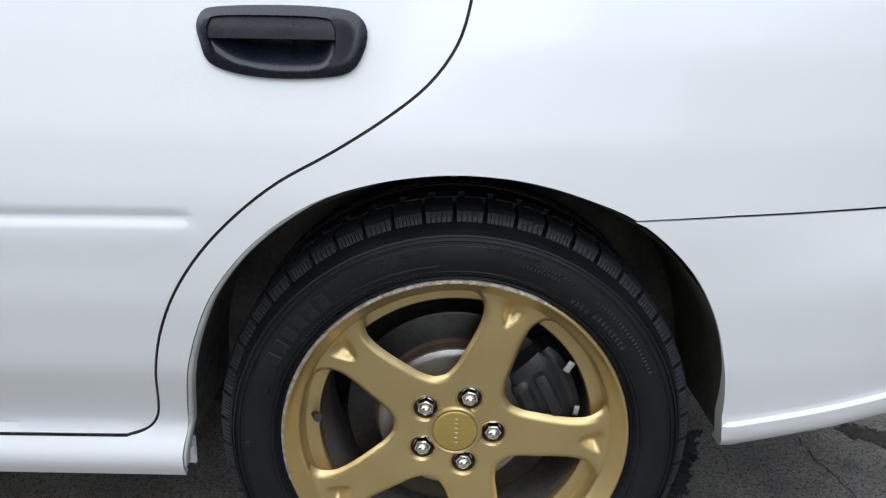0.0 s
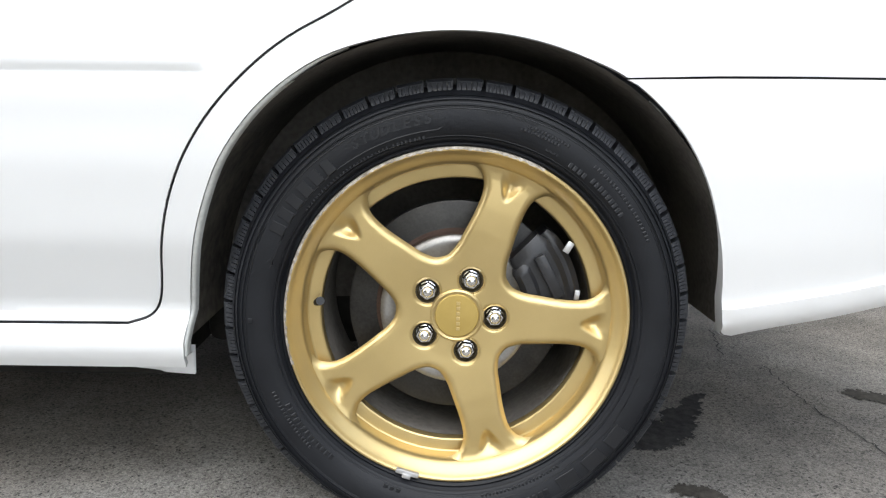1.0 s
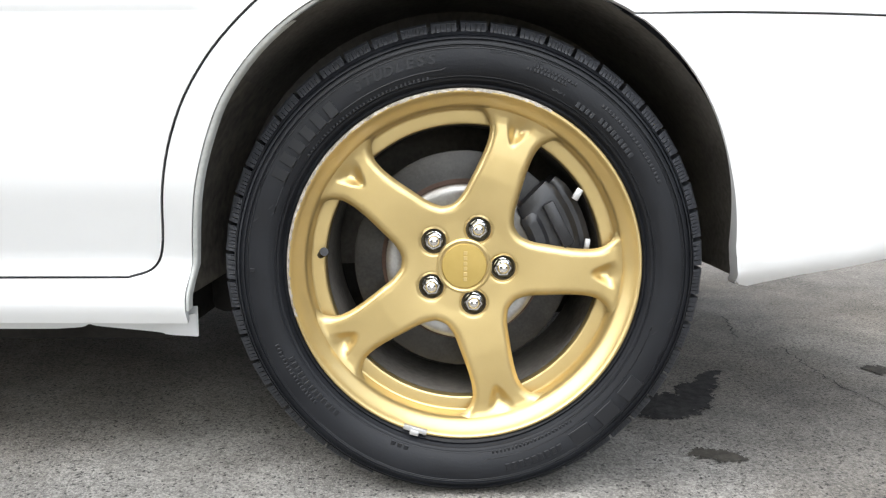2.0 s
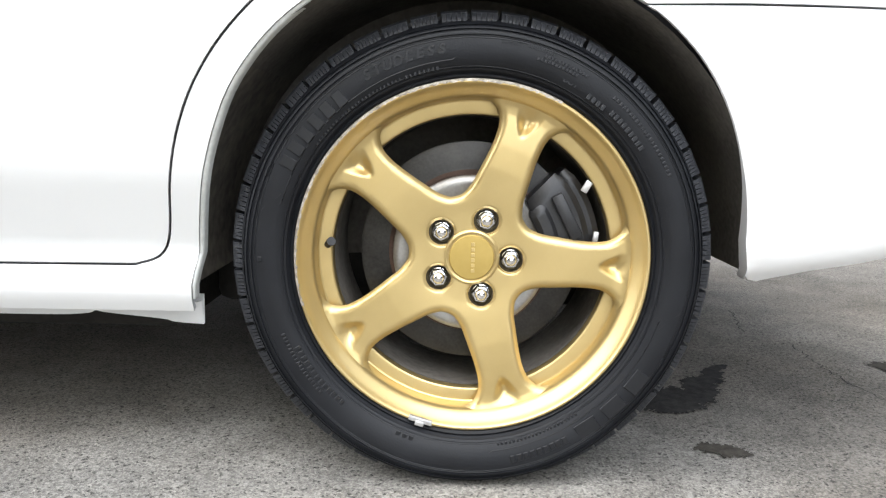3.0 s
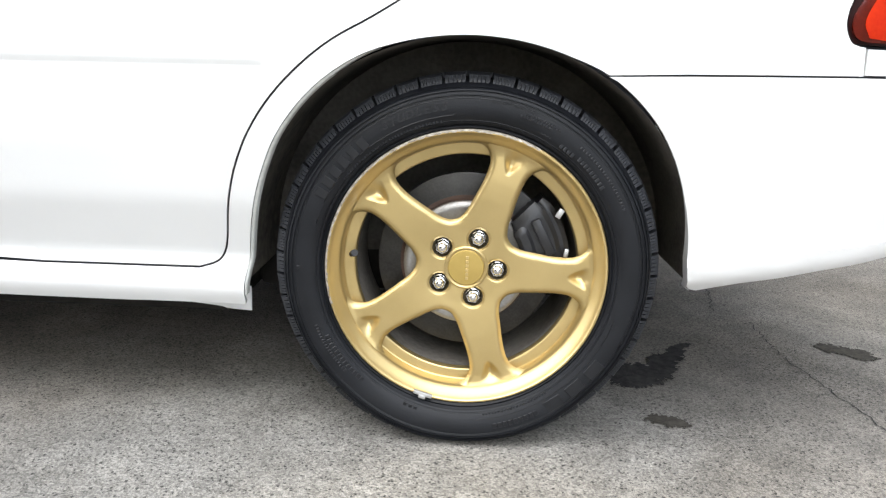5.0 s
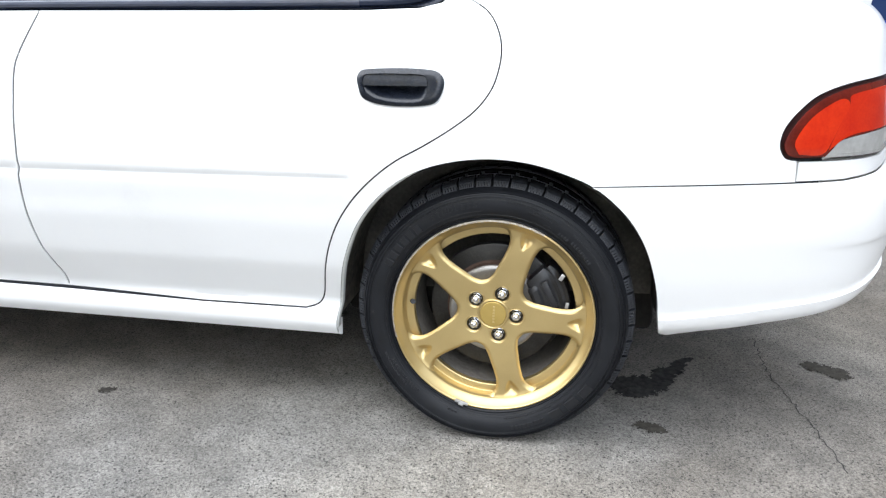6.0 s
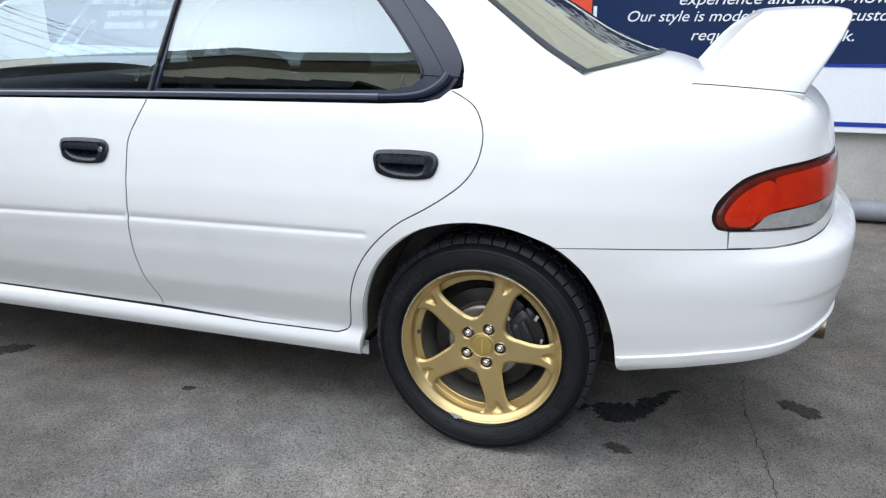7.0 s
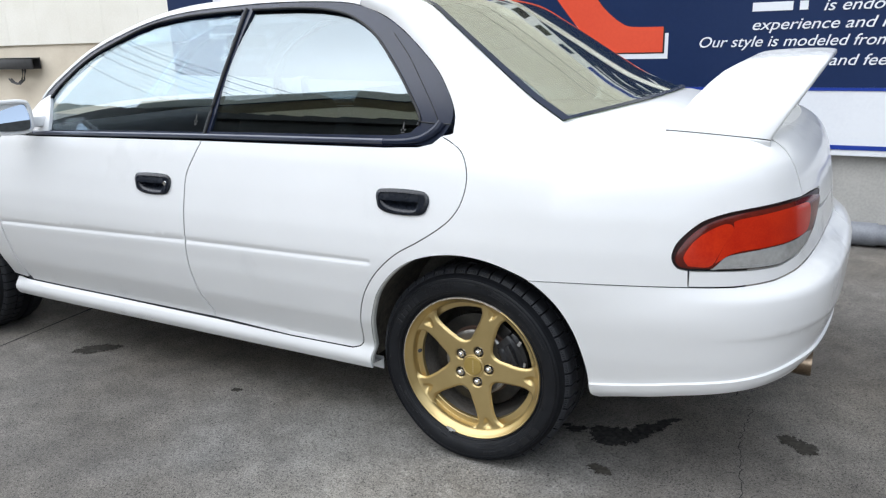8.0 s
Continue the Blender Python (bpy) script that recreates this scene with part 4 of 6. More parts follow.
_fold = (-0.016, -0.011, -0.0065, -0.002, 0.0015, 0.006)
rear_door = body("rear_door", sheet(inset_poly(rear_poly, G), skin, 0.013, extra=along(waist, -1.075, -0.305, 0.010, _fold), holes=[sv(inset_poly(HOLE2, 0.004))], flange=0.004, lip=0.001), PAINT, "white rear door with a waist crease")
HOLE1 = [(x - 1.035, z - 0.012) for x, z in HOLE2]
front_door = body("front_door", sheet(inset_poly(front_poly, G), skin, 0.016, extra=along(waist, -2.16, -1.097, 0.012, _fold), holes=[sv(inset_poly(HOLE1, 0.004))], flange=0.004, lip=0.001), PAINT, "white front door with a waist crease")
far_seals = [body("door_seal", tube([skin(s_of(x), z, -0.0042) for x, z in line_], 0.0024, 6), SEAL, "black rubber door seal") for line_ in (REAR_GAP[6:], B_GAP[3:])]
door_handle(rear_door, HOLE2, 0.0, False)
door_handle(front_door, HOLE2, -1.035, True)

# flank: rear wing, pillar foot and sill in one pressing
flank = (sv(ARCH_FRONT) + [(s_of(x), z) for x, z in SEAM[1:]] + [(0.6155, 0.6225), (0.6135, 0.6665)] + [p for p in soften(LAMP_FRONT, 5) if p[0] < 0.95]
         + [(0.976, 0.8345), (0.968, 0.865), (0.957, 0.900), (0.946, 0.945), (0.940, 0.985), (0.925, 1.03), (0.88, 1.075), (0.75, 1.12), (0.50, 1.15), (0.28, 1.18), (0.14, 1.16), (0.04, 1.08), (-0.04, 1.02), (-0.078, 1.0)]
         + sv(REAR_GAP + SILL_LINE + [(-2.240, 0.298), (-2.246, 0.220), (-1.5, 0.221), (-0.8, 0.219)]))
rear_wing = body("rear_wing", sheet(inset_poly(flank, 0.0012), skin, 0.013, flange=0.008, lip=0.001), PAINT, "white rear wing running into the sill")
body("lamp_filler", sheet([(0.6175, 0.6245), (0.733, 0.6250), (0.847, 0.633), (0.941, 0.647), (1.053, 0.674), (1.196, 0.702), (1.3, 0.706), (SMID, 0.708), (SMID, 0.78), (1.136, 0.775), (1.10, 0.776), (1.055, 0.736), (0.985, 0.699), (0.934, 0.680), (0.864, 0.6655), (0.775, 0.6635), (0.6175, 0.664)], skin, 0.013, flange=0.01), PAINT, "white panel below the tail lamp")


# rear bumper: stands proud round the corner, a faint crease, a lip along its foot
def lip_line(s):
    return float(np.interp(s, [0.38, 0.536, 0.61, 0.754, 0.83, 0.883, 0.943, 1.05, 1.3], [0.314, 0.334, 0.345, 0.360, 0.372, 0.382, 0.394, 0.402, 0.405]))


def seam_line(s):
    return float(np.interp(s, [0.60, 0.733, 0.847, 0.941, 1.053, 1.196, 1.4], [0.622, 0.6228, 0.631, 0.645, 0.672, 0.700, 0.706]))


def crease_line(s):
    return 0.478 + 0.018 * smooth(0.668, 1.11, s)


def bumper(s, v):
    out = (0.052 * smooth(0.50, 1.10, s) ) * smooth(0.004, -0.042 - 0.03 * smooth(0.8, 1.2, s), v - seam_line(s))
    out += (0.013 * smooth(0.30, 0.56, s) - 0.005 * smooth(0.56, 0.8, s)) * smooth(0.004, -0.10, v - seam_line(s))
    out -= 0.030 * smooth(0.50, 0.28, v) * smooth(0.70, 1.15, s)
    out -= 0.0022 * smooth(0.003, -0.003, v - crease_line(s)) * smooth(0.62, 0.90, s) * smooth(0.38, 0.46, v)
    low = v - lip_line(s)
    out += (0.0080 * smooth(0.0012, -0.0016, low) - 0.012 * smooth(-0.024, -0.05, low)) * smooth(0.362, 0.376, s)
    return skin(s, v, out)


bump_poly = sv(ARCH_REAR[::-1]) + [(s_of(x), z - 0.0008) for x, z in SEAM[1:]] + [(q, seam_line(q) - 0.0008) for q in (0.68, 0.733, 0.79, 0.847, 0.90, 0.941, 1.0, 1.053, 1.12, 1.196, 1.3)] + [(SMID, 0.705), (SMID, 0.352), (1.2, 0.346), (0.993, 0.337), (0.905, 0.333), (0.844, 0.328), (0.76, 0.321), (0.67, 0.309), (0.612, 0.302), (0.546, 0.291), (0.47, 0.281), (0.42, 0.271), (0.398, 0.266), (0.384, 0.269)]
body("rear_bumper", both(sheet(inset_poly(bump_poly, 0.0012), bumper, 0.014, flange=0.004, lip=0.001, extra=along(crease_line, 0.62, SMID - 0.01, 0.012, (-0.003, 0.0, 0.003)) + along(lip_line, 0.376, SMID - 0.01, 0.009, (-0.0060, -0.0018, -0.0004, 0.0012, 0.0055)))), PAINT, "white wrap-round rear bumper")
# folded arch lip: white paint with its grey shading put into the colour
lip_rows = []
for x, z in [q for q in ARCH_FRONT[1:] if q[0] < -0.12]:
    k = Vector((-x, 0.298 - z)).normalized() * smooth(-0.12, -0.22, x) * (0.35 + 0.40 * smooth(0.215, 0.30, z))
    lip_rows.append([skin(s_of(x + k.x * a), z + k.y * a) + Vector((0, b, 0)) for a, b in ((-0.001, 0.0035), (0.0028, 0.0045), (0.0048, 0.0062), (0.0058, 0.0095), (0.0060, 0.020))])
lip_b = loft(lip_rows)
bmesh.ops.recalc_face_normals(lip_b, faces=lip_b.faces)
body("arch_lip", lip_b, LIPPAINT, "folded white lip inside the wheel arch, its grey shading painted on", rear_wing)
edge_pts = [p for p in ARCH_REAR if p[1] < 0.47] + [(0.3745, 0.2715), (0.384, 0.2665)]
ret = loft([[bumper(s_of(x) + 0.0012, z) + Vector((-0.0004, 0.001 + d * (0.003 + 0.022 * smooth(0.46, 0.30, z)), 0)) for d in (0.0, 0.3, 1.0)] for x, z in edge_pts])
bmesh.ops.recalc_face_normals(ret, faces=ret.faces)
body("bumper_return", ret, PAINT, "white folded edge of the bumper at the arch")
far = [rear_door, front_door, rear_wing] + far_seals

# rear window line, from the roof down to the boot
inner_rail = [Vector(q) for q in spline([(-0.405, 0.300, 1.395), (-0.27, 0.272, 1.368), (-0.168, 0.247, 1.297), (-0.047, 0.222, 1.204), (0.093, 0.192, 1.099), (0.170, 0.177, 1.050), (0.214, 0.166, 1.024), (0.26, 0.16, 0.985)], 5)]


def back_glass(f, g):
    """f: from the roof down, g: from the flank to the middle."""
    i = f * (len(inner_rail) - 6)
    k = int(min(i, len(inner_rail) - 2))
    a = inner_rail[k].lerp(inner_rail[k + 1], i - k)
    q = 1 - (1 - g) ** 3.2
    return Vector((a.x + (0.160 * f + 0.02) * q, a.y + (YMID - a.y) * g, a.z + (0.020 + 0.020 * f) * q))


# boot lid: rear face and deck
rear_face = sheet([(0.980, 0.8365), (1.03, 0.840), (1.14, 0.838), (1.14, 0.785), (SMID, 0.785), (SMID, 1.10), (1.2, 1.10), (1.0, 1.10), (0.93, 1.085), (0.930, 1.035), (0.9455, 0.985), (0.951, 0.945), (0.962, 0.900), (0.973, 0.865)], skin, 0.015, flange=0.01)
edge = [skin(s, 1.09) for s in np.linspace(SMID, 0.25, 60)]
base_line = [back_glass(1.0, g) for g in np.linspace(0.0, 1.0, 9)]
deck_poly = [(p.x, p.y) for p in edge] + [(p.x - 0.004, p.y) for p in base_line]
_edge2 = [(p.x, p.y) for p in edge]


def deck_at(x, y):
    p = np.array([x, y])
    d = min(math.hypot(x - q[0], y - q[1]) for q in _edge2)
    z = min(edge, key=lambda q: (x - q.x) ** 2 + (y - q.y) ** 2).z - 0.0015
    z += (0.997 - min(z, 0.997)) * smooth(0.0, 0.08, d) + 0.022 * smooth(0.03, 0.40, d)
    xb, zb = np.interp(y, [q.y for q in base_line], [q.x for q in base_line]), np.interp(y, [q.y for q in base_line], [q.z for q in base_line])
    f = smooth(0.20, 0.0, x - xb) * smooth(0.0, 0.05, d)
    return Vector((x, y, z + (zb - 0.002 - z) * f))


deck = sheet(deck_poly[::-1], deck_at, 0.022)
bmesh.ops.recalc_face_normals(deck, faces=deck.faces)
if sum(f.normal.z for f in deck.faces) < 0:
    flipped(deck)
body("boot_lid", both(join(rear_face, deck)), PAINT, "white boot lid", None, 50)
# spoiler: a stand at either end that bends over into the wing
rows = []
for y, z, xf, xr, th in ((0.226, 1.001, 0.490, 0.756, 0.034), (0.229, 1.012, 0.498, 0.763, 0.034), (0.238, 1.040, 0.520, 0.781, 0.034), (0.258, 1.083, 0.553, 0.808, 0.034), (0.288, 1.120, 0.585, 0.832, 0.033), (0.330, 1.147, 0.613, 0.851, 0.032),
                         (0.385, 1.163, 0.637, 0.863, 0.030), (0.460, 1.172, 0.651, 0.869, 0.030), (0.560, 1.178, 0.657, 0.872, 0.030), (0.67, 1.182, 0.659, 0.873, 0.030), (YMID, 1.184, 0.660, 0.874, 0.030)):
    rows.append((Vector((0, y, z)), xf, xr, th))
ring = []
for i, (c, xf, xr, th) in enumerate(rows):
    d = (rows[min(i + 1, len(rows) - 1)][0] - rows[max(i - 1, 0)][0]).normalized()
    if i == len(rows) - 1:
        d = Vector((0, 1, 0))
    up = Vector((1, 0, 0)).cross(d)
    loop = []
    for k in range(36):
        t = 2 * math.pi * k / 36
        cx = 0.5 - 0.5 * math.copysign(abs(math.cos(t)) ** 0.7, math.cos(t))
        f = 0.5 * math.copysign(abs(math.sin(t)) ** 0.35, math.sin(t)) * (0.62 + 0.38 * math.sin(math.pi * cx) ** 0.5)
        loop.append(c + Vector((xf + (xr - xf) * cx, 0, 0)) - up * f * th + Vector((0, 0, 0.006 * cx * cx if i > 4 else -0.018 * cx * (1 - i / 5))))
    ring.append(loop)
wing = loft(ring, closed=True)
bmesh.ops.recalc_face_normals(wing, faces=wing.faces)
foot = [p.copy() for p in ring[0]]
spoiler = body("spoiler", both(wing), PAINT, "tall white boot spoiler", None, 60)
far.append(body("foot_gasket", loft([[p + Vector((0, 0, 0.0005)) for p in foot], [p + Vector((0, 0.001, -0.0028)) for p in foot]], closed=True), SEAL, "dark gasket under the spoiler foot", spoiler))
far.append(body("foot_fairing", loft([[p + Vector((0, -0.001, -0.0026)) for p in foot], [p + Vector((0, -0.002, -0.006)) for p in foot], [p + Vector((0, 0.004, -0.018)) for p in foot]], closed=True), PAINT, "", spoiler))

# tail lamp
lamp_poly = rounded(LAMP_FRONT + LAMP_BACK, 4)
LR = soften([(0.668, 0.6690), (0.688, 0.690), (0.702, 0.703), (0.727, 0.711), (0.804, 0.7205), (0.906, 0.728), (0.985, 0.739), (1.045, 0.7385)], 4)
lamp = body("tail_lamp", sheet(inset_poly(lamp_poly, 0.002), lambda s, v: skin(s, v, -0.001), 0.007, flange=0.03), DARKLENS, "red and clear wrap-round tail lamp with a smoked edge")


def lens(s, v):
    d = float(gap_to(np.array([[s, v]]), lamp_poly)[0])
    return skin(s, v, 0.0005 + 0.0045 * math.sqrt(min(1.0, d / 0.02)))


red_poly = soften([(0.620, 0.6735), (0.668, 0.6735)], 2)[:2] + LR[1:] + [(1.085, 0.772), (1.110, 0.800), (1.112, 0.816)] + soften([(1.112, 0.818), (1.03, 0.829), (0.90, 0.827), (0.788, 0.8190), (0.712, 0.8075), (0.655, 0.788), (0.617, 0.760), (0.593, 0.731), (0.5815, 0.710), (0.5810, 0.692), (0.591, 0.679), (0.612, 0.6728)], 4)[1:-1]
body("red_lens", sheet(red_poly, lens, 0.006, flange=0.004), DEEPRED, "smoked red rim of the lens", lamp)


def chamber(poly, mat, label, up):
    """A reflector chamber shining through the lens, a hair proud of it."""
    body("lens_chamber", sheet(soften(poly + poly[:1], 4)[:-1], lambda s, v: lens(s, v) + Vector((0, -up, 0)) * (1.0 if s < 0.85 else 0.6), 0.0055), mat, label, lamp)


chamber([(0.612, 0.680), (0.664, 0.679), (0.684, 0.706), (0.700, 0.738), (0.722, 0.776), (0.704, 0.789), (0.668, 0.776), (0.632, 0.752), (0.608, 0.722), (0.600, 0.700)], AMBERRED, "bright orange-red indicator chamber", 0.0009)
chamber([(0.678, 0.688), (0.726, 0.7145), (0.800, 0.7235), (0.906, 0.731), (0.985, 0.744), (1.010, 0.780), (1.000, 0.815), (0.900, 0.815), (0.806, 0.808), (0.728, 0.796), (0.722, 0.776), (0.700, 0.738)], REDLENS, "red tail and stop chamber", 0.0006)
clear_poly = LR + [(1.035, 0.733), (0.985, 0.7075), (0.934, 0.688), (0.864, 0.6735), (0.775, 0.6715), (0.69, 0.6715)]
body("clear_lens", sheet(inset_poly(clear_poly, 0.0008), lens, 0.009, flange=0.004), CLEARLENS, "clear ribbed reversing lens", lamp)
for k in range(2):
    body("lens_rib", tube([lens(0.70 + 0.03 * i, 0.6755 + 0.005 * k) + Vector((0, -0.0006, 0)) for i in range(6)], 0.0009, 6), CLEARLENS, "", lamp)
far.append(lamp)


# cabin side: glass, black frames, white roof rail
def side_y(z):
    return 0.032 + 0.42 * (z - 0.95) + 0.28 * max(0.0, z - 0.95) ** 2


def side(x, z, out=0.0):
    return Vector((x, side_y(z) - out, z + out * 0.45))


TOP = soften([(-1.955, 1.060), (-1.90, 1.120), (-1.75, 1.234), (-1.592, 1.304), (-1.43, 1.352), (-1.265, 1.376), (-1.02, 1.388), (-0.84, 1.390), (-0.62, 1.382), (-0.507, 1.366), (-0.415, 1.335), (-0.335, 1.294),
              (-0.255, 1.240), (-0.170, 1.172), (-0.120, 1.115), (-0.090, 1.070), (-0.082, 1.040), (-0.088, 1.010), (-0.112, 0.977), (-0.152, 0.957)], 4)
FRONT_GLASS = [(-1.879, 0.948), (-1.90, 0.995), (-1.912, 1.055), (-1.86, 1.118), (-1.742, 1.214), (-1.596, 1.282), (-1.452, 1.333), (-1.286, 1.358), (-1.15, 1.366), (-1.010, 1.370), (-1.008, 1.26), (-1.016, 1.161), (-1.028, 1.05), (-1.040, 0.966), (-1.45, 0.958)]
REAR_GLASS = [(-1.012, 0.968), (-1.000, 1.045), (-0.982, 1.236), (-0.962, 1.371), (-0.784, 1.369), (-0.661, 1.361), (-0.560, 1.343), (-0.492, 1.318), (-0.408, 1.267), (-0.319, 1.185), (-0.238, 1.096), (-0.190, 1.034), (-0.190, 1.010), (-0.212, 0.990), (-0.270, 0.980), (-0.60, 0.974)]
frame_poly = TOP + [(-0.28, 0.9505), (-0.60, 0.947), (-1.04, 0.942), (-1.50, 0.934), (-1.955, 0.926)]
door_frame = body("window_frame", sheet(frame_poly, lambda x, z: side(x, z, 0.004), 0.02, holes=[FRONT_GLASS, REAR_GLASS], flange=0.02, lip=0.002), TRIM, "black door window frames and pillar trim")
far.append(door_frame)
for nm, poly in (("front_side_window", FRONT_GLASS), ("rear_side_window", REAR_GLASS)):
    g = body(nm, thick(sheet(inset_poly(poly, -0.004), lambda x, z: side(x, z, -0.006 + 0.010 * math.sin(math.pi * min(1, max(0, (z - 0.93) / 0.46)))), 0.03), 0.004), GLASS if poly is FRONT_GLASS else DARKGLASS, "clear side window reflecting sky and wires" if poly is FRONT_GLASS else "dark tinted side window reflecting the sky")
    g.visible_shadow = False
    far.append(g)
    # maker's mark etched near the lower rear corner
    cx, cz = (-1.092, 1.006) if poly is FRONT_GLASS else (-0.243, 1.002)
    for du, dw, w, h in ((0, 0.008, 0.0035, 0.020), (-0.006, -0.004, 0.005, 0.0035), (0.006, -0.004, 0.005, 0.0035), (0, -0.011, 0.012, 0.0025), (0, -0.016, 0.009, 0.0025)):
        body("glass_mark", sheet([(cx + du + a * w / 2, cz + dw + b * h / 2) for a, b in ((-1, -1), (1, -1), (1, 1), (-1, 1))], lambda x, z: side(x, z, -0.0050 + 0.010 * math.sin(math.pi * min(1, max(0, (z - 0.93) / 0.46)))), 0.01), ETCH, "", g)
# waist moulding, corner trim, pillar trim seam, division bar
belt = [(-1.955, 0.9335), (-1.50, 0.942), (-1.04, 0.9505), (-0.60, 0.9565), (-0.30, 0.9605)]
body("waist_moulding", tube([side(x, z, 0.008) for x, z in soften(belt, 6)], 0.0088, 10), WAIST, "black rubber waist moulding", door_frame)
corner = soften([(-0.30, 0.9605), (-0.22, 0.964), (-0.165, 0.975), (-0.128, 0.998), (-0.112, 1.020)], 6)
body("corner_trim", tube([side(x, z, 0.007) for x, z in corner], [0.009 + 0.006 * smooth(0, 20, i) for i in range(len(corner))], 12), TRIM, "glossy black corner trim", door_frame)
body("window_seal", tube([side(x, z, 0.0065) for x, z in soften(REAR_GLASS[3:13], 5)], 0.0042, 8), SEAL, "", door_frame)
body("window_seal", tube([side(x, z, 0.0065) for x, z in soften(FRONT_GLASS[2:10], 5)], 0.0042, 8), SEAL, "", door_frame)
body("window_seal", tube([side(x, z, 0.0075) for x, z in soften([(-1.031, 0.955), (-1.012, 1.10), (-0.998, 1.24), (-0.990, 1.375)], 6)], 0.0062, 8), SEAL, "", door_frame)
body("trim_seam", tube([side(x, z, 0.0052) for x, z in soften([(-0.345, 1.275), (-0.27, 1.205), (-0.19, 1.11), (-0.14, 1.045), (-0.128, 1.022)], 6)], 0.0014, 6), SEAL, "", door_frame)
body("trim_seam", tube([side(x, z, 0.0060) for x, z in ((-0.186, 1.020), (-0.14, 1.0175), (-0.083, 1.016))], 0.0016, 6), SEAL, "", door_frame)

# roof rail, roof, rear pillar
rail_line = [p for p in TOP if p[1] > 1.0 and p[0] < -0.50]
rail = loft([[side(x, z, -0.006), side(x, z, 0.006) + Vector((0, 0, 0.002)), side(x, z, 0.007) + Vector((0, 0.006, 0.014)), side(x, z) + Vector((0, 0.016, 0.024)), side(x, z) + Vector((0, 0.040, 0.031)), side(x, z) + Vector((0, 0.075, 0.034))] for x, z in rail_line])
bmesh.ops.recalc_face_normals(rail, faces=rail.faces)
far.append(body("roof_rail", rail, PAINT, "white windscreen pillar and roof rail", None, 60))
roof_rows = []
for i in range(25):
    x = -1.46 + 1.06 * i / 24
    zt = float(np.interp(x, [p[0] for p in TOP[:40]], [p[1] for p in TOP[:40]])) + 0.029
    y0 = side_y(zt - 0.029) + 0.040
    crown = 0.020 + 0.012 * smooth(-1.5, -1.0, x)
    roof_rows.append([(x + 0.05 * (k / 10) * smooth(-0.6, -0.4, x) - 0.06 * (k / 10) * smooth(-1.25, -1.46, x), y0 + (YMID - y0) * k / 10, zt + crown * (1 - (1 - k / 10) ** 2.2)) for k in range(11)])
roof = loft(roof_rows)
bmesh.ops.recalc_face_normals(roof, faces=roof.faces)
body("roof", both(roof), PAINT, "white roof", None, 60)
outer_rail = [side(x, z, 0.002) for x, z in soften([(-0.520, 1.372), (-0.415, 1.338), (-0.335, 1.297), (-0.255, 1.243), (-0.170, 1.175), (-0.120, 1.118), (-0.088, 1.070), (-0.074, 1.035), (-0.072, 0.995), (-0.065, 0.94)], 4)]
n_ = 28
rows = []
for i in range(n_ + 1):
    f = i / n_
    a = outer_rail[min(len(outer_rail) - 1, round(f * (len(outer_rail) - 1)))]
    b = inner_rail[min(len(inner_rail) - 1, round(f * (len(inner_rail) - 1)))]
    rows.append([a + (b - a) * k / 10 + Vector((0.2, -0.85, 0.5)) * 0.030 * math.sin(math.pi * k / 10) ** 0.8 for k in range(11)])
pillar = loft(rows)
bmesh.ops.recalc_face_normals(pillar, faces=pillar.faces)
far.append(body("rear_pillar", pillar, PAINT, "white rear pillar sweeping into the wing", None, 80))

# rear window and its dark border
glass = loft([[back_glass(i / 20, k / 12) for k in range(13)] for i in range(21)])
bmesh.ops.recalc_face_normals(glass, faces=glass.faces)
if sum(f.normal.z for f in glass.faces) < 0:
    flipped(glass)
rg = body("rear_window", both(thick(glass, 0.004)), BACKGLASS, "sloping rear window mirroring the banner")
rg.visible_shadow = False
border = join(loft([[back_glass(i / 20, g) + Vector((0.003, -0.003, 0.0035)) for g in (0.0, 0.015, 0.033)] for i in range(21)]),
              loft([[back_glass(f, k / 12) + Vector((0.003, 0, 0.0035)) for k in range(13)] for f in (0.966, 0.985, 1.0)]),
              loft([[back_glass(f, k / 12) + Vector((0.003, 0, 0.0035)) for k in range(13)] for f in (0.0, 0.04, 0.08)]))
body("window_border", both(border), TRIM, "dark rear window border", rg)
body("heater_wire", both(join(*[tube([back_glass(0.2 + 0.14 * j, 0.05 + 0.95 * k / 12) + Vector((0, 0, -0.005)) for k in range(13)], 0.0008, 5, False) for j in range(5)])), SEAL, "", rg)

# windscreen, bonnet, front wing, nose
ws = []
for i in range(13):
    f = i / 12
    x, z = np.interp(f, [0, 0.45, 1], [-1.955, -1.70, -1.43]), np.interp(f, [0, 0.45, 1], [1.01, 1.255, 1.372])
    y0 = side_y(z) + 0.05
    ws.append([(x - 0.16 * (1 - (1 - k / 8) ** 2) * (1 - 0.5 * f), y0 + (YMID - y0) * k / 8, z + 0.015 * k / 8) for k in range(9)])
screen = loft(ws)
bmesh.ops.recalc_face_normals(screen, faces=screen.faces)
s_ob = body("windscreen", both(thick(screen, 0.005)), GLASS, "sloping front windscreen")
s_ob.visible_shadow = False
AX = -2.62
arch2 = [(AX + 0.362 * math.cos(t), 0.300 + 0.362 * math.sin(t)) for t in np.linspace(radians(-5), radians(185), 30)]
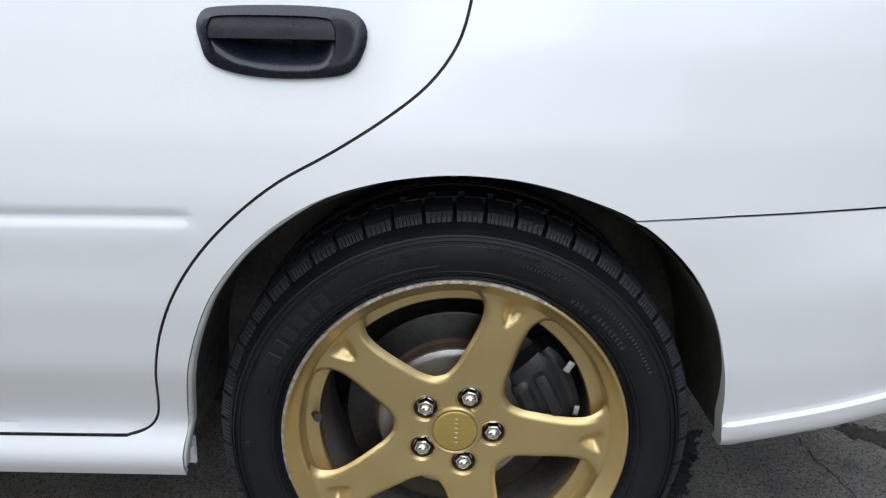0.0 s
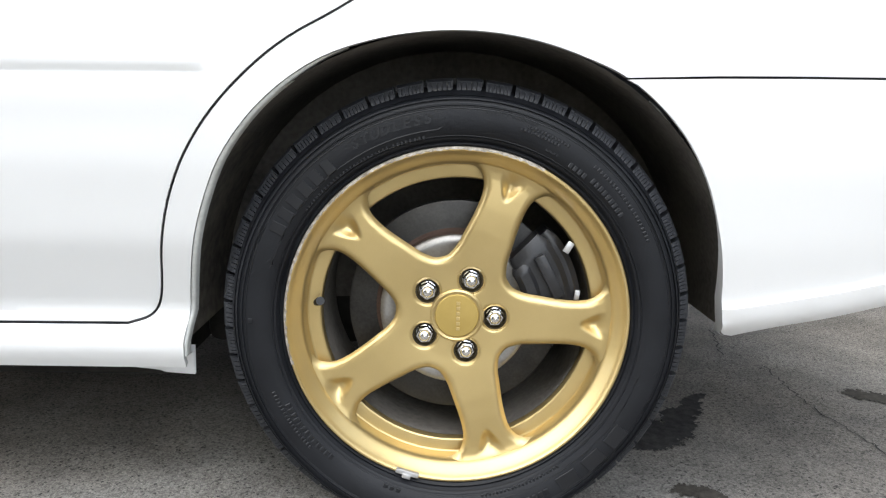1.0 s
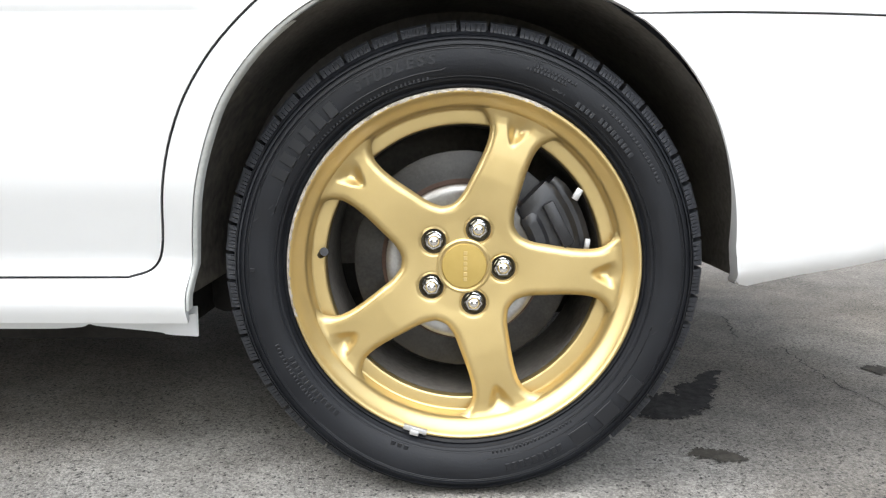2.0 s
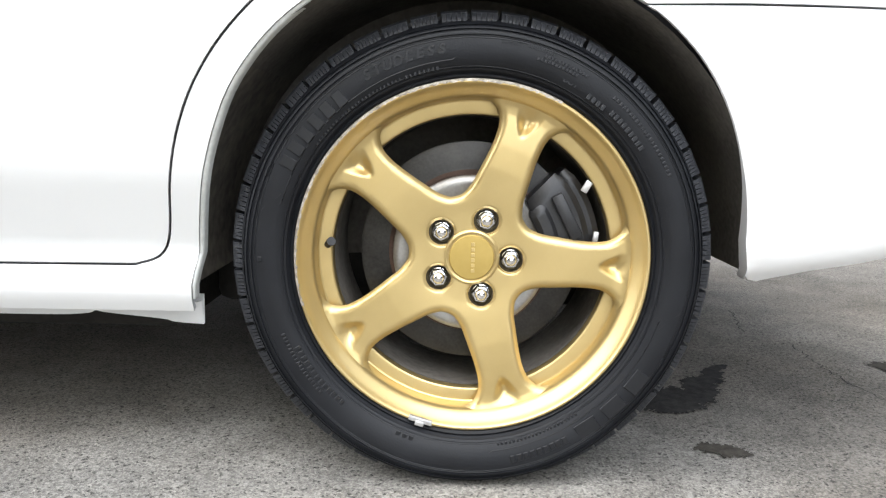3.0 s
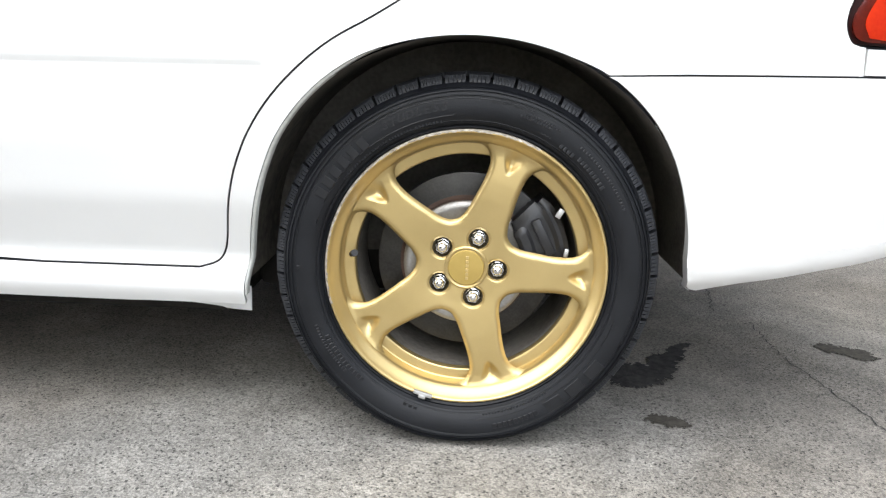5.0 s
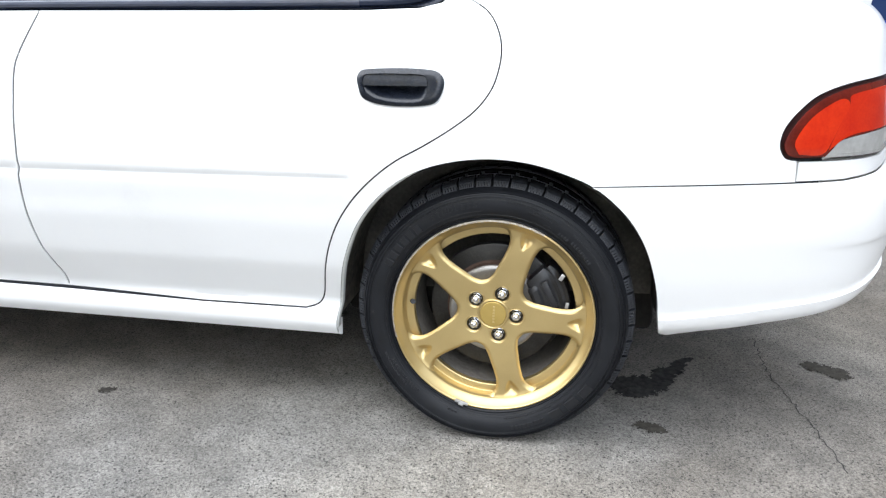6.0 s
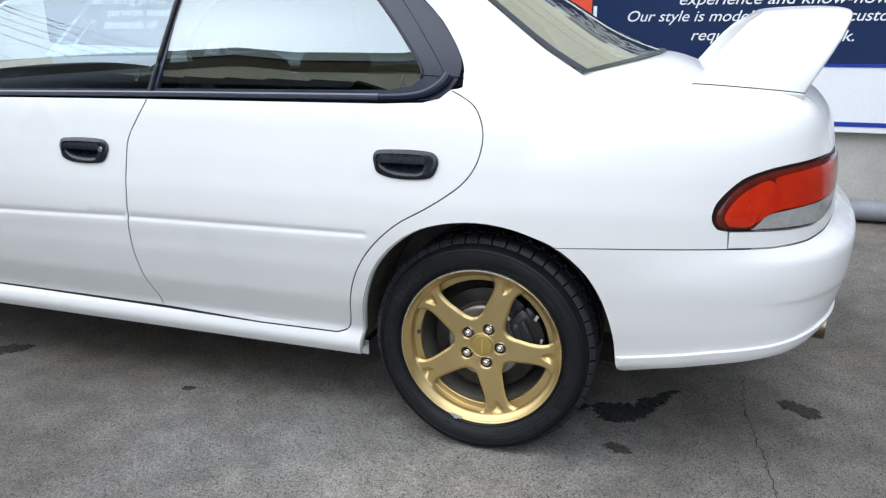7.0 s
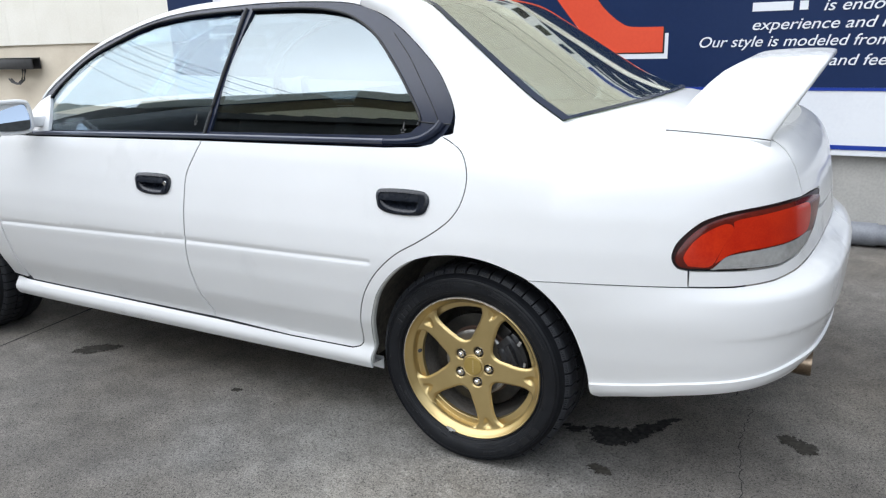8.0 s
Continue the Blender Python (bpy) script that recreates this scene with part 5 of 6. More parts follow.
wing_poly = sv([(-2.168, 0.3015)] + [p for p in arch2 if p[1] > 0.3015 and p[0] > -2.9] + [(-2.93, 0.50), (-3.05, 0.56)]) + [(s_of(-3.05) - 0.02, 0.66), (s_of(-2.9), 0.72), (s_of(-2.6), 0.80), (s_of(-2.3), 0.87), (s_of(-2.16), 0.915), (s_of(-2.18), 0.90), (s_of(-2.185), 0.75), (s_of(-2.18), 0.60), (s_of(-2.167), 0.45), (s_of(-2.155), 0.33)]
fw = body("front_wing", sheet(inset_poly(wing_poly, 0.001), skin, 0.03, flange=0.012), PAINT, "white front wing")
far.append(fw)
bon = []
for i in range(19):
    x = -2.15 - 1.03 * i / 18
    zt = float(np.interp(-x, [2.15, 2.3, 2.6, 2.9, 3.05, 3.20], [0.918, 0.872, 0.803, 0.722, 0.675, 0.60]))
    e = skin(s_of(max(x, -3.08)), min(zt, 0.91)) + Vector((min(0.0, x + 3.08), 0.12 * max(0.0, -3.08 - x), 0))
    bon.append([(x - 0.10 * (k / 8) ** 2 * smooth(-2.6, -3.18, x) + 0.02, e.y + 0.004 + (YMID - e.y - 0.004) * k / 8, zt + 0.075 * (1 - (1 - k / 8) ** 2.4)) for k in range(9)])
bonnet = loft(bon)
bmesh.ops.recalc_face_normals(bonnet, faces=bonnet.faces)
body("bonnet", both(bonnet), PAINT, "white bonnet", None, 60)
s0, s1 = float(_ps[0]), s_of(-2.90)
nose_poly = [(s0, 0.24), (s1 + 0.02, 0.24), (s1, 0.40), (s1 - 0.03, 0.50), (s_of(-3.05) - 0.03, 0.57), (s_of(-3.05) - 0.05, 0.60), (s0, 0.60)]
body("front_bumper", both(sheet(nose_poly, lambda s, v: skin(s, v, 0.01), 0.04, flange=0.02)), PAINT, "white front bumper")
hl = body("headlamp", sheet([(s0 + 0.22, 0.605), (s_of(-3.05) - 0.02, 0.605), (s_of(-3.03) - 0.02, 0.665), (s0 + 0.22, 0.69)], lambda s, v: skin(s, v, -0.004), 0.03, flange=0.03), CLEARLENS, "clear headlamp")
far.append(hl)
body("grille", both(sheet([(s0, 0.605), (s0 + 0.21, 0.605), (s0 + 0.21, 0.68), (s0, 0.70)], lambda s, v: skin(s, v, -0.01), 0.03, flange=0.03)), TRIM, "black grille")

# structure behind the gaps, coloured dark for the shade there, wheel housings, floor
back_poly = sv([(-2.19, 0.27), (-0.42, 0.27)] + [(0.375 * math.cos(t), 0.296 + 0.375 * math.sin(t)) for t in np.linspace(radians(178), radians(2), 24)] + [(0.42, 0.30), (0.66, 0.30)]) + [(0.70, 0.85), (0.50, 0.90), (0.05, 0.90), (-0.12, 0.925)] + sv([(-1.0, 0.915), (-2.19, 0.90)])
far.append(body("inner_structure", sheet(back_poly, lambda s, v: skin(s, v, -0.022 if v > 0.3 else -0.03), 0.04), SHADED, "white inner sheet metal with its shade put into a dark colour"))


def housing(ax):
    rows, w = [], []
    for k in range(33):
        t = radians(-2 + 188 * k / 32)
        x, z = 0.371 * math.cos(t), 0.292 + 0.371 * math.sin(t)
        y0 = skin(s_of(ax + x), max(z, 0.30)).y + (0.0055 if math.sin(t) > 0.35 else 0.030)
        rows.append([(ax + x, y, z) for y in (y0, 0.08, 0.16, 0.26)])
        w.append((ax + x, z))
    return join(loft(rows[:25]), sheet(w, lambda x, z: Vector((x, 0.258, z)), 0.06)), loft(rows[24:])


for ax in (0.0, AX):
    arch_b, liner_b = housing(ax)
    arch_o = body("wheel_housing", arch_b, WELL, "black undersealed wheel housing")
    body("front_liner", liner_b, DUSTY, "brown dust on the front of the housing", arch_o)
    far.append(arch_o)
for x0, x1, y0, z0, z1 in ((-2.15, -0.42, 0.11, 0.165, 0.30), (-0.42, 0.385, 0.27, 0.17, 0.40), (0.40, 0.64, 0.36, 0.245, 0.42), (-3.15, -2.88, 0.20, 0.20, 0.40)):
    body("floor_pan", block(x0, x1, y0, 2 * YMID - y0, z0, z1, 0.02), FLOORPAN, "dark underbody panel")
lipz = soften([(-2.10, 0.196), (-1.2, 0.192), (-0.67, 0.189), (-0.56, 0.191), (-0.540, 0.196), (-0.522, 0.193), (-0.442, 0.185), (-0.425, 0.181), (-0.383, 0.178)], 6)
flng = loft([[(x, 0.038, 0.222), (x, 0.088, 0.214), (x, 0.094, z), (x, 0.099, z), (x, 0.100, 0.222)] for x, z in lipz])
bmesh.ops.recalc_face_normals(flng, faces=flng.faces)
far.append(body("sill_flange", flng, PAINT, "bent white seam flange under the sill"))
tip = lathe([(0.030, 0.16), (0.036, 0.12), (0.040, 0.03), (0.041, 0.0), (0.0385, 0.0), (0.0375, 0.03), (0.034, 0.12)], 36)
body("exhaust_tip", moved(tip, Matrix.Translation((0.908, 0.40, 0.320)) @ pose(0, 0, 0, 0, 0, 90)), EXHAUST, "round steel exhaust tip", None, 50)

# door mirror
head = Matrix.Translation((-1.897, -0.106, 1.010)) @ pose(0, 0, 0, 0, 0, -15)
mir = bmesh.new()
bmesh.ops.create_uvsphere(mir, u_segments=32, v_segments=18, radius=1)
for v in mir.verts:
    c = v.co.copy()
    r = [math.copysign(abs(q) ** 0.72, q) for q in c]
    v.co = (r[0] * 0.070 if c.x < 0.0 else r[0] * 0.004, r[1] * 0.080, r[2] * 0.066)
m_ob = body("door_mirror", moved(mir, head), PAINT, "white door mirror", None, 60)
body("mirror_glass", moved(sheet(rounded([(-0.060, -0.026), (-0.059, 0.030), (-0.042, 0.050), (0.040, 0.051), (0.060, 0.032), (0.062, -0.028), (0.044, -0.050), (-0.044, -0.048)], 4), lambda u, w: Vector((-(u * u + w * w) / 2.4, u, w)), 0.012, flange=-0.002), head @ Matrix.Translation((0.0115, 0, 0)) @ pose(0, 0, 0, 0, -11, -3)), MIRROR, "mirror glass", m_ob)
body("mirror_rim", moved(tube([(0.008, u, w) for u, w in rounded([(-0.067, -0.029), (-0.066, 0.033), (-0.047, 0.056), (0.045, 0.057), (0.067, 0.036), (0.069, -0.031), (0.049, -0.056), (-0.049, -0.054)], 4)], 0.0085, 8, False), head), PAINT, "", m_ob)
body("mirror_foot", join(sheet([(-2.00, 0.938), (-1.866, 0.9405), (-1.872, 0.985), (-1.888, 1.040), (-1.905, 1.078), (-1.955, 1.055), (-2.00, 1.01)], lambda x, z: side(x, z, 0.0105), 0.02, flange=0.012, lip=0.002), block(-1.935, -1.900, -0.045, 0.05, 0.962, 1.005, 0.012)), PAINT, "", m_ob)
far.append(m_ob)

# cabin
def seat(x, y, w, rear=False):
    cush = block(x - 0.27, x + 0.23, y - w / 2, y + w / 2, 0.38, 0.54, 0.05, 3)
    bk = block(-0.07, 0.07, -w / 2 + 0.01, w / 2 - 0.01, 0, 0.60 if not rear else 0.52, 0.055, 3)
    b = moved(bk, Matrix.Translation((x + 0.22, y, 0.48)) @ pose(0, 0, 0, 0, 18, 0))
    body("seat", join(cush, b), CLOTH, "dark cloth car seat")


seat(-1.35, 0.42, 0.50)
seat(-1.35, 1.15, 0.50)
seat(-0.55, YMID, 1.02, True)
body("parcel_shelf", block(-0.22, 0.20, 0.20, 2 * YMID - 0.20, 0.965, 0.985, 0.006), INNER, "dark parcel shelf")
body("dashboard", join(block(-2.10, -1.72, 0.10, 2 * YMID - 0.10, 0.55, 0.955, 0.07, 4), block(-1.80, -1.68, 0.95, 1.40, 0.88, 0.99, 0.04, 3)), INNER, "dark dashboard with an instrument hood")
wheel_c = Matrix.Translation((-1.62, 1.17, 0.80)) @ pose(0, 0, 0, 0, 65, 0)
sw = tube([(0.185 * math.cos(t), 0.185 * math.sin(t), 0) for t in np.linspace(0, 2 * math.pi, 41)], 0.016, 10, False)
sp = join(block(-0.055, 0.055, -0.065, 0.065, -0.03, 0.02, 0.02, 3), *[moved(block(0.03, 0.18, -0.018, 0.018, -0.008, 0.008, 0.006), pose(0, 0, 0, 0, 0, a)) for a in (200, 270, 340)])
body("steering_wheel", moved(join(sw, sp), wheel_c), INNER, "black steering wheel")
body("cabin_floor", block(-2.1, -0.46, 0.08, 2 * YMID - 0.08, 0.28, 0.33, 0.01), INNER, "dark cabin floor")
far.append(body("door_card", join(block(-2.08, -0.42, 0.060, 0.072, 0.33, 0.925, 0.004), block(-1.75, -1.15, 0.07, 0.12, 0.66, 0.72, 0.02), block(-0.95, -0.45, 0.07, 0.12, 0.66, 0.72, 0.02)), INNER, "dark inner door panel"))
body("rear_view_mirror", block(-1.50, -1.47, YMID - 0.12, YMID + 0.12, 1.24, 1.30, 0.012, 3), INNER, "black rear-view mirror")
body("headlining", loft([[(x, y, 1.365 + 0.015 * math.sin(math.pi * (y - 0.3) / 0.97)) for y in np.linspace(0.29, 2 * YMID - 0.29, 9)] for x in (-1.44, -1.2, -0.8, -0.45)]), CLOTH, "")

for ob in far:
    far_side(ob)

# the four wheels
W0 = _home @ Matrix.Translation((0, 0.0, HUB_Z))
wheel = build_wheel(car, W0)
copy_wheel(wheel, _home @ Matrix.Translation((AX, 0.0, HUB_Z)))
copy_wheel(wheel, _home @ Matrix.Translation((0, 2 * YMID, HUB_Z)) @ pose(0, 0, 0, 0, 0, 180))
copy_wheel(wheel, _home @ Matrix.Translation((AX, 2 * YMID, HUB_Z)) @ pose(0, 0, 0, 0, 0, 180))


# ---- the yard ----
banner = thing("banner", "navy vinyl wall banner with white slanted text and an orange arch", "banner", (0.0, WALL_Y, 0.535))
BX0, BX1, BY = -4.50, 6.0, WALL_Y - 0.075


def sign(name, bm, mat, label=""):
    return part(name, moved(bm, Matrix.Translation((0, -WALL_Y, -0.535))), mat, banner, label)


sign("banner_sheet", block(BX0, BX1, BY, BY + 0.05, 0.535, 2.36, 0.004, 1), WHITEVINYL, "white vinyl ground of the banner")
sign("blue_stripe", block(-0.9, BX1, BY - 0.004, BY - 0.0005, 0.913, 0.9315), BLUE, "bright blue stripe")
sign("blue_stripe", block(BX0, BX1, BY - 0.004, BY - 0.0005, 0.572, 0.598), BLUE, "bright blue stripe")
outer = soften([(-0.150, 1.304), (-0.30, 1.306), (-0.40, 1.322), (-0.517, 1.41), (-0.60, 1.51), (-0.75, 1.72), (-0.95, 1.93), (-1.10, 2.0)], 5)
inner = soften([(-1.55, 2.0), (-1.25, 1.85), (-0.95, 1.60), (-0.75, 1.36), (-0.62, 1.22), (-0.48, 1.155), (-0.36, 1.148), (-0.150, 1.148)], 5)


def flat(poly, y, depth, m):
    b = sheet(poly[::-1] if sum(p[0] * q[1] - q[0] * p[1] for p, q in zip(poly, poly[1:] + poly[:1])) < 0 else poly, lambda x, z: Vector((x, y, z)), 0.12, flange=depth)
    return b


sign("navy_field", flat([(BX0, 1.020), (-1.0, 0.932), (BX1, 0.932), (BX1, 2.10), (BX0, 2.10)], BY - 0.004, 0.003, None), NAVY, "navy printed field")
sign("arch_shadow", flat([(x + 0.032, z - 0.040) for x, z in outer + inner], BY - 0.0055, 0.001, None), WHITEVINYL, "white drop edge of the arch")
sign("arch_outline", flat([(x + 0.010, z - 0.008) for x, z in outer + inner], BY - 0.0070, 0.001, None), SEAL, "black outline of the arch")
sign("orange_arch", flat(outer + inner, BY - 0.0085, 0.001, None), ORANGE, "orange printed arch")


def line(text, x, z, size, stretch=1.0):
    """A printed line, cut into its letters."""
    whole = lettering("letter", text, size, WHITEVINYL, banner, Matrix.Translation((x, BY - 0.007 - WALL_Y, z - 0.535)), 0.0015, 0.28, "LEFT", stretch, 0.0003)
    at, me = whole.matrix_basis.copy(), whole.data
    co = [tuple(v.co) for v in me.vertices]
    root = list(range(len(co)))

    def find(i):
        while root[i] != i:
            root[i] = root[root[i]]
            i = root[i]
        return i
    for e in me.edges:
        root[find(e.vertices[0])] = find(e.vertices[1])
    isles = {}
    for i in range(len(co)):
        isles.setdefault(find(i), []).append(i)
    # straighten the slant, then join what stands above one another (dots and stems)
    spans = sorted(((min(co[i][0] - 0.28 * stretch * co[i][2] for i in q), max(co[i][0] - 0.28 * stretch * co[i][2] for i in q), q) for q in isles.values()), key=lambda s: s[0])
    letters = []
    for lo, hi, q in spans:
        if letters and lo < letters[-1][1] - 0.55 * min(hi - lo, letters[-1][1] - letters[-1][0]):
            letters[-1] = (letters[-1][0], max(hi, letters[-1][1]), letters[-1][2] + q)
        else:
            letters.append((lo, hi, q))
    home = {i: k for k, (_, _, q) in enumerate(letters) for i in q}
    faces = [[] for _ in letters]
    for f in me.polygons:
        faces[home[f.vertices[0]]].append(list(f.vertices))
    for (_, _, q), fs in zip(letters, faces):
        new_id = {i: k for k, i in enumerate(q)}
        d = bpy.data.meshes.new("letter")
        d.from_pydata([co[i] for i in q], [], [[new_id[i] for i in f] for f in fs])
        d.materials.append(WHITEVINYL)
        ob = new("letter", d)
        ob.parent, ob.matrix_basis = banner, at
    bpy.data.objects.remove(whole)


def word_bars(x, z, widths, h=0.048, gap=0.03):
    for w in widths:
        sign("text_bar", block(x, x + w, BY - 0.0075, BY - 0.0045, z, z + h), WHITEVINYL)
        x += w + gap


TS = 0.089
word_bars(0.366, 1.374, (0.22, 0.045), 0.050, 0.035)
word_bars(-4.02, 1.428, (0.16, 0.20, 0.10, 0.15, 0.11), 0.042, 0.030)
line("is endo", 0.742, 1.366, TS, 1.18)
line("experience and know-how.", 0.365, 1.268, TS, 1.18)
line("Our style is modeled from our custom", 0.062, 1.172, TS, 1.085)
line("requ", 0.451, 1.062, TS, 1.15)
line("and feedback.", 0.800, 1.060, TS, 1.13)
line("fascinating produ", -4.045, 1.318, TS, 1.18)
line("services meet", -3.890, 1.226, TS, 1.18)
line("demands of", -3.935, 1.135, TS, 1.18)
_rb = random.Random(9)
for k in range(10):
    word_bars(-0.02 + 0.07 * (k % 3), 1.478 + 0.060 * k, [_rb.uniform(0.035, 0.12) for _ in range(16)], 0.026, 0.022)
for k in range(4):
    word_bars(-3.95 + 0.09 * (k % 2), 1.43 + 0.095 * k, [_rb.uniform(0.08, 0.24) for _ in range(7)], 0.048, 0.03)
for k in range(3):
    word_bars(-2.3 + 0.12 * k, 1.50 + 0.17 * k, [_rb.uniform(0.10, 0.30) for _ in range(4)], 0.10, 0.04)
for k in range(40):
    x, w, h = BX0 + 0.1 + 0.26 * k, _rb.uniform(0.10, 0.21), _rb.uniform(0.11, 0.19)
    z = 2.13 + (0.20 - h) / 2
    sign("logo_shape", flat([(x, z), (x + w, z), (x + w + 0.3 * h, z + h), (x + 0.3 * h, z + h)], BY - 0.003, 0.002, None), (SEAL, NAVY, BLUE, PVC, SEAL)[k % 5])

# pipe along the foot of the wall
pipe = thing("drain_pipe", "grey plastic pipe lying along the foot of the wall", "pipe", (2.0, WALL_Y - 0.082, 0.0))
part("pipe_run", moved(tube([(-2.9, 0, 0.075), (5.0, 0, 0.075)], 0.062, 20), Matrix.Identity(4)), PVC, pipe)
for k in range(7):
    part("pipe_collar", tube([(-2.0 + 1.02 * k, 0, 0.075), (-1.86 + 1.02 * k, 0, 0.075)], 0.070, 20), PVC, pipe, "pipe collar")

# wall bracket with hooks
br = thing("wall_bracket", "black steel wall channel with cable hooks below it", "bracket", (-6.9, WALL_Y, 1.08))
part("channel", join(block(-0.6, 0.38, -0.10, -0.002, 0.10, 0.115, 0.003), block(-0.6, 0.38, -0.012, -0.002, 0.0, 0.115, 0.003), block(-0.6, 0.38, -0.10, -0.09, 0.0, 0.115, 0.003)), IRON, br)
for dx in (0.12, 0.16):
    part("hook", tube([(dx, -0.05, 0.08), (dx + 0.01, -0.05, -0.02), (dx - 0.02, -0.055, -0.11), (dx - 0.10, -0.06, -0.155), (dx - 0.19, -0.06, -0.135), (dx - 0.23, -0.06, -0.10)], 0.009, 8), IRON, br)

# stains, cracks and the slab joint
_rs = random.Random(7)


def blot(name, mat, label, lobes, z=0.0022, cell=0.004):
    """A flat stain with a frayed edge: the union of ragged lobes (x, y, rx, ry, turn)."""
    ph = [[_rs.uniform(0, 6.28) for _ in range(4)] for _ in lobes]

    def wet(px, py):
        for (x, y, rx, ry, turn), h in zip(lobes, ph):
            c, s = math.cos(radians(turn)), math.sin(radians(turn))
            u, w = ((px - x) * c + (py - y) * s) / rx, (-(px - x) * s + (py - y) * c) / ry
            t = math.atan2(w, u)
            f = 1 + 0.16 * math.sin(2 * t + h[0]) + 0.10 * math.sin(5 * t + h[1]) + 0.08 * math.sin(9 * t + h[2]) + 0.05 * math.sin(17 * t + h[3])
            f += 0.10 * math.sin(310 * px + 2 * h[0]) * math.sin(270 * py + 2 * h[1]) + 0.09 * math.sin(620 * px - 410 * py + h[2])
            if math.hypot(u, w) < f:
                return True
        return False
    x0, x1 = min(q[0] - 1.4 * max(q[2:4]) for q in lobes), max(q[0] + 1.4 * max(q[2:4]) for q in lobes)
    y0, y1 = min(q[1] - 1.4 * max(q[2:4]) for q in lobes), max(q[1] + 1.4 * max(q[2:4]) for q in lobes)
    nx, ny = int((x1 - x0) / cell) + 1, int((y1 - y0) / cell) + 1
    ids, verts, faces = {}, [], []

    def vid(i, j):
        if (i, j) not in ids:
            ids[i, j] = len(verts)
            verts.append((x0 + i * cell + _rs.uniform(-0.35, 0.35) * cell - lobes[0][0], y0 + j * cell + _rs.uniform(-0.35, 0.35) * cell - lobes[0][1], z))
        return ids[i, j]
    for i in range(nx):
        for j in range(ny):
            if wet(x0 + (i + 0.5) * cell, y0 + (j + 0.5) * cell):
                faces.append((vid(i, j), vid(i + 1, j), vid(i + 1, j + 1), vid(i, j + 1)))
    me = bpy.data.meshes.new(name)
    me.from_pydata(verts, [], faces)
    me.materials.append(mat)
    ob = new(name, me)
    ob.location = (lobes[0][0], lobes[0][1], 0)
    return tagged(ob, label, "stain", kind="stuff")


blot("oil_puddle", DAMP, "dark wet oil patch on the concrete behind the tyre", [(0.345, 0.285, 0.050, 0.052, 10), (0.385, 0.312, 0.060, 0.048, 40), (0.362, 0.250, 0.036, 0.022, 10), (0.395, 0.262, 0.020, 0.016, 0), (0.450, 0.385, 0.055, 0.028, 52), (0.490, 0.440, 0.040, 0.021, 58), (0.515, 0.478, 0.024, 0.015, 30), (0.318, 0.318, 0.03, 0.03, 0), (0.425, 0.300, 0.022, 0.014, 20), (0.435, 0.345, 0.034, 0.026, 10)])
blot("oil_puddle", DAMP, "small dark wet oil drip beside the tyre", [(0.235, 0.283, 0.022, 0.022, 10), (0.255, 0.300, 0.018, 0.013, 40), (0.205, 0.30, 0.014, 0.010, 40)])
blot("dried_spot", STAIN, "small dried brown-grey spot on the concrete", [(0.380, 0.086, 0.034, 0.024, -20)])
blot("dried_spot", STAIN, "long dried grey spot on the concrete", [(0.872, 0.500, 0.040, 0.028, -10), (0.915, 0.475, 0.048, 0.032, -35)])
blot("dried_spot", STAIN, "dried brown stain near the slab joint", [(-1.856, 0.05, 0.075, 0.045, 30), (-1.80, 0.09, 0.05, 0.03, 30)])
blot("dried_spot", STAIN, "faint dried mark on the concrete", [(-1.00, 0.02, 0.020, 0.014, 30)])


def strip(points, width, z):
    rows = []
    for i, p in enumerate(points):
        a, b = points[max(i - 1, 0)], points[min(i + 1, len(points) - 1)]
        d = Vector((b[0] - a[0], b[1] - a[1], 0)).normalized()
        n = Vector((-d.y, d.x, 0)) * width * _rs.uniform(0.45, 1.0) * 0.5
        q = Vector((p[0], p[1], z))
        rows.append([q - n, q + n])
    return loft(rows)


def jagged(a, b, n, amp):
    return [(a[0] + (b[0] - a[0]) * k / n + _rs.uniform(-amp, amp), a[1] + (b[1] - a[1]) * k / n + _rs.uniform(-amp, amp)) for k in range(n + 1)]


tagged(part("slab_joint", strip([(-2.28 - 0.10 * (k / 60 * 6 - 2.0), -2.0 + 0.1 * k) for k in range(52)], 0.014, 0.0020), JOINT, None, ""), "dark tar-filled joint across the concrete slab", "joint", kind="structure")
tagged(part("ground_crack", strip(jagged((0.725, 0.97), (0.70, 0.86), 9, 0.008) + jagged((0.70, 0.85), (0.675, 0.76), 8, 0.007), 0.0040, 0.0018), JOINT, None, ""), "short jagged crack in the concrete", "crack", kind="structure")
tagged(part("ground_crack", strip(jagged((0.745, 0.675), (0.732, 0.53), 12, 0.006) + jagged((0.732, 0.52), (0.738, 0.36), 10, 0.007) + jagged((0.738, 0.35), (0.765, 0.20), 10, 0.007) + jagged((0.766, 0.19), (0.785, -0.03), 14, 0.006), 0.0034, 0.0018), JOINT, None, ""), "thin wandering crack in the concrete", "crack", kind="structure")


# ---- what the glass mirrors: a house across the yard, overhead wires ----
house = thing("house", "beige rendered house with a dark low-pitched roof", "house", (-8.0, -9.0, 0))


def hb(name, bm, mat, label=""):
    return part(name, moved(bm, Matrix.Translation((8.0, 9.0, 0))), mat, house, label)


hb("wall", block(-10.3, -1.0, -11.0, -6.9, 0, 7.1, 0.01, 1), HOUSEWALL, "beige rendered wall")
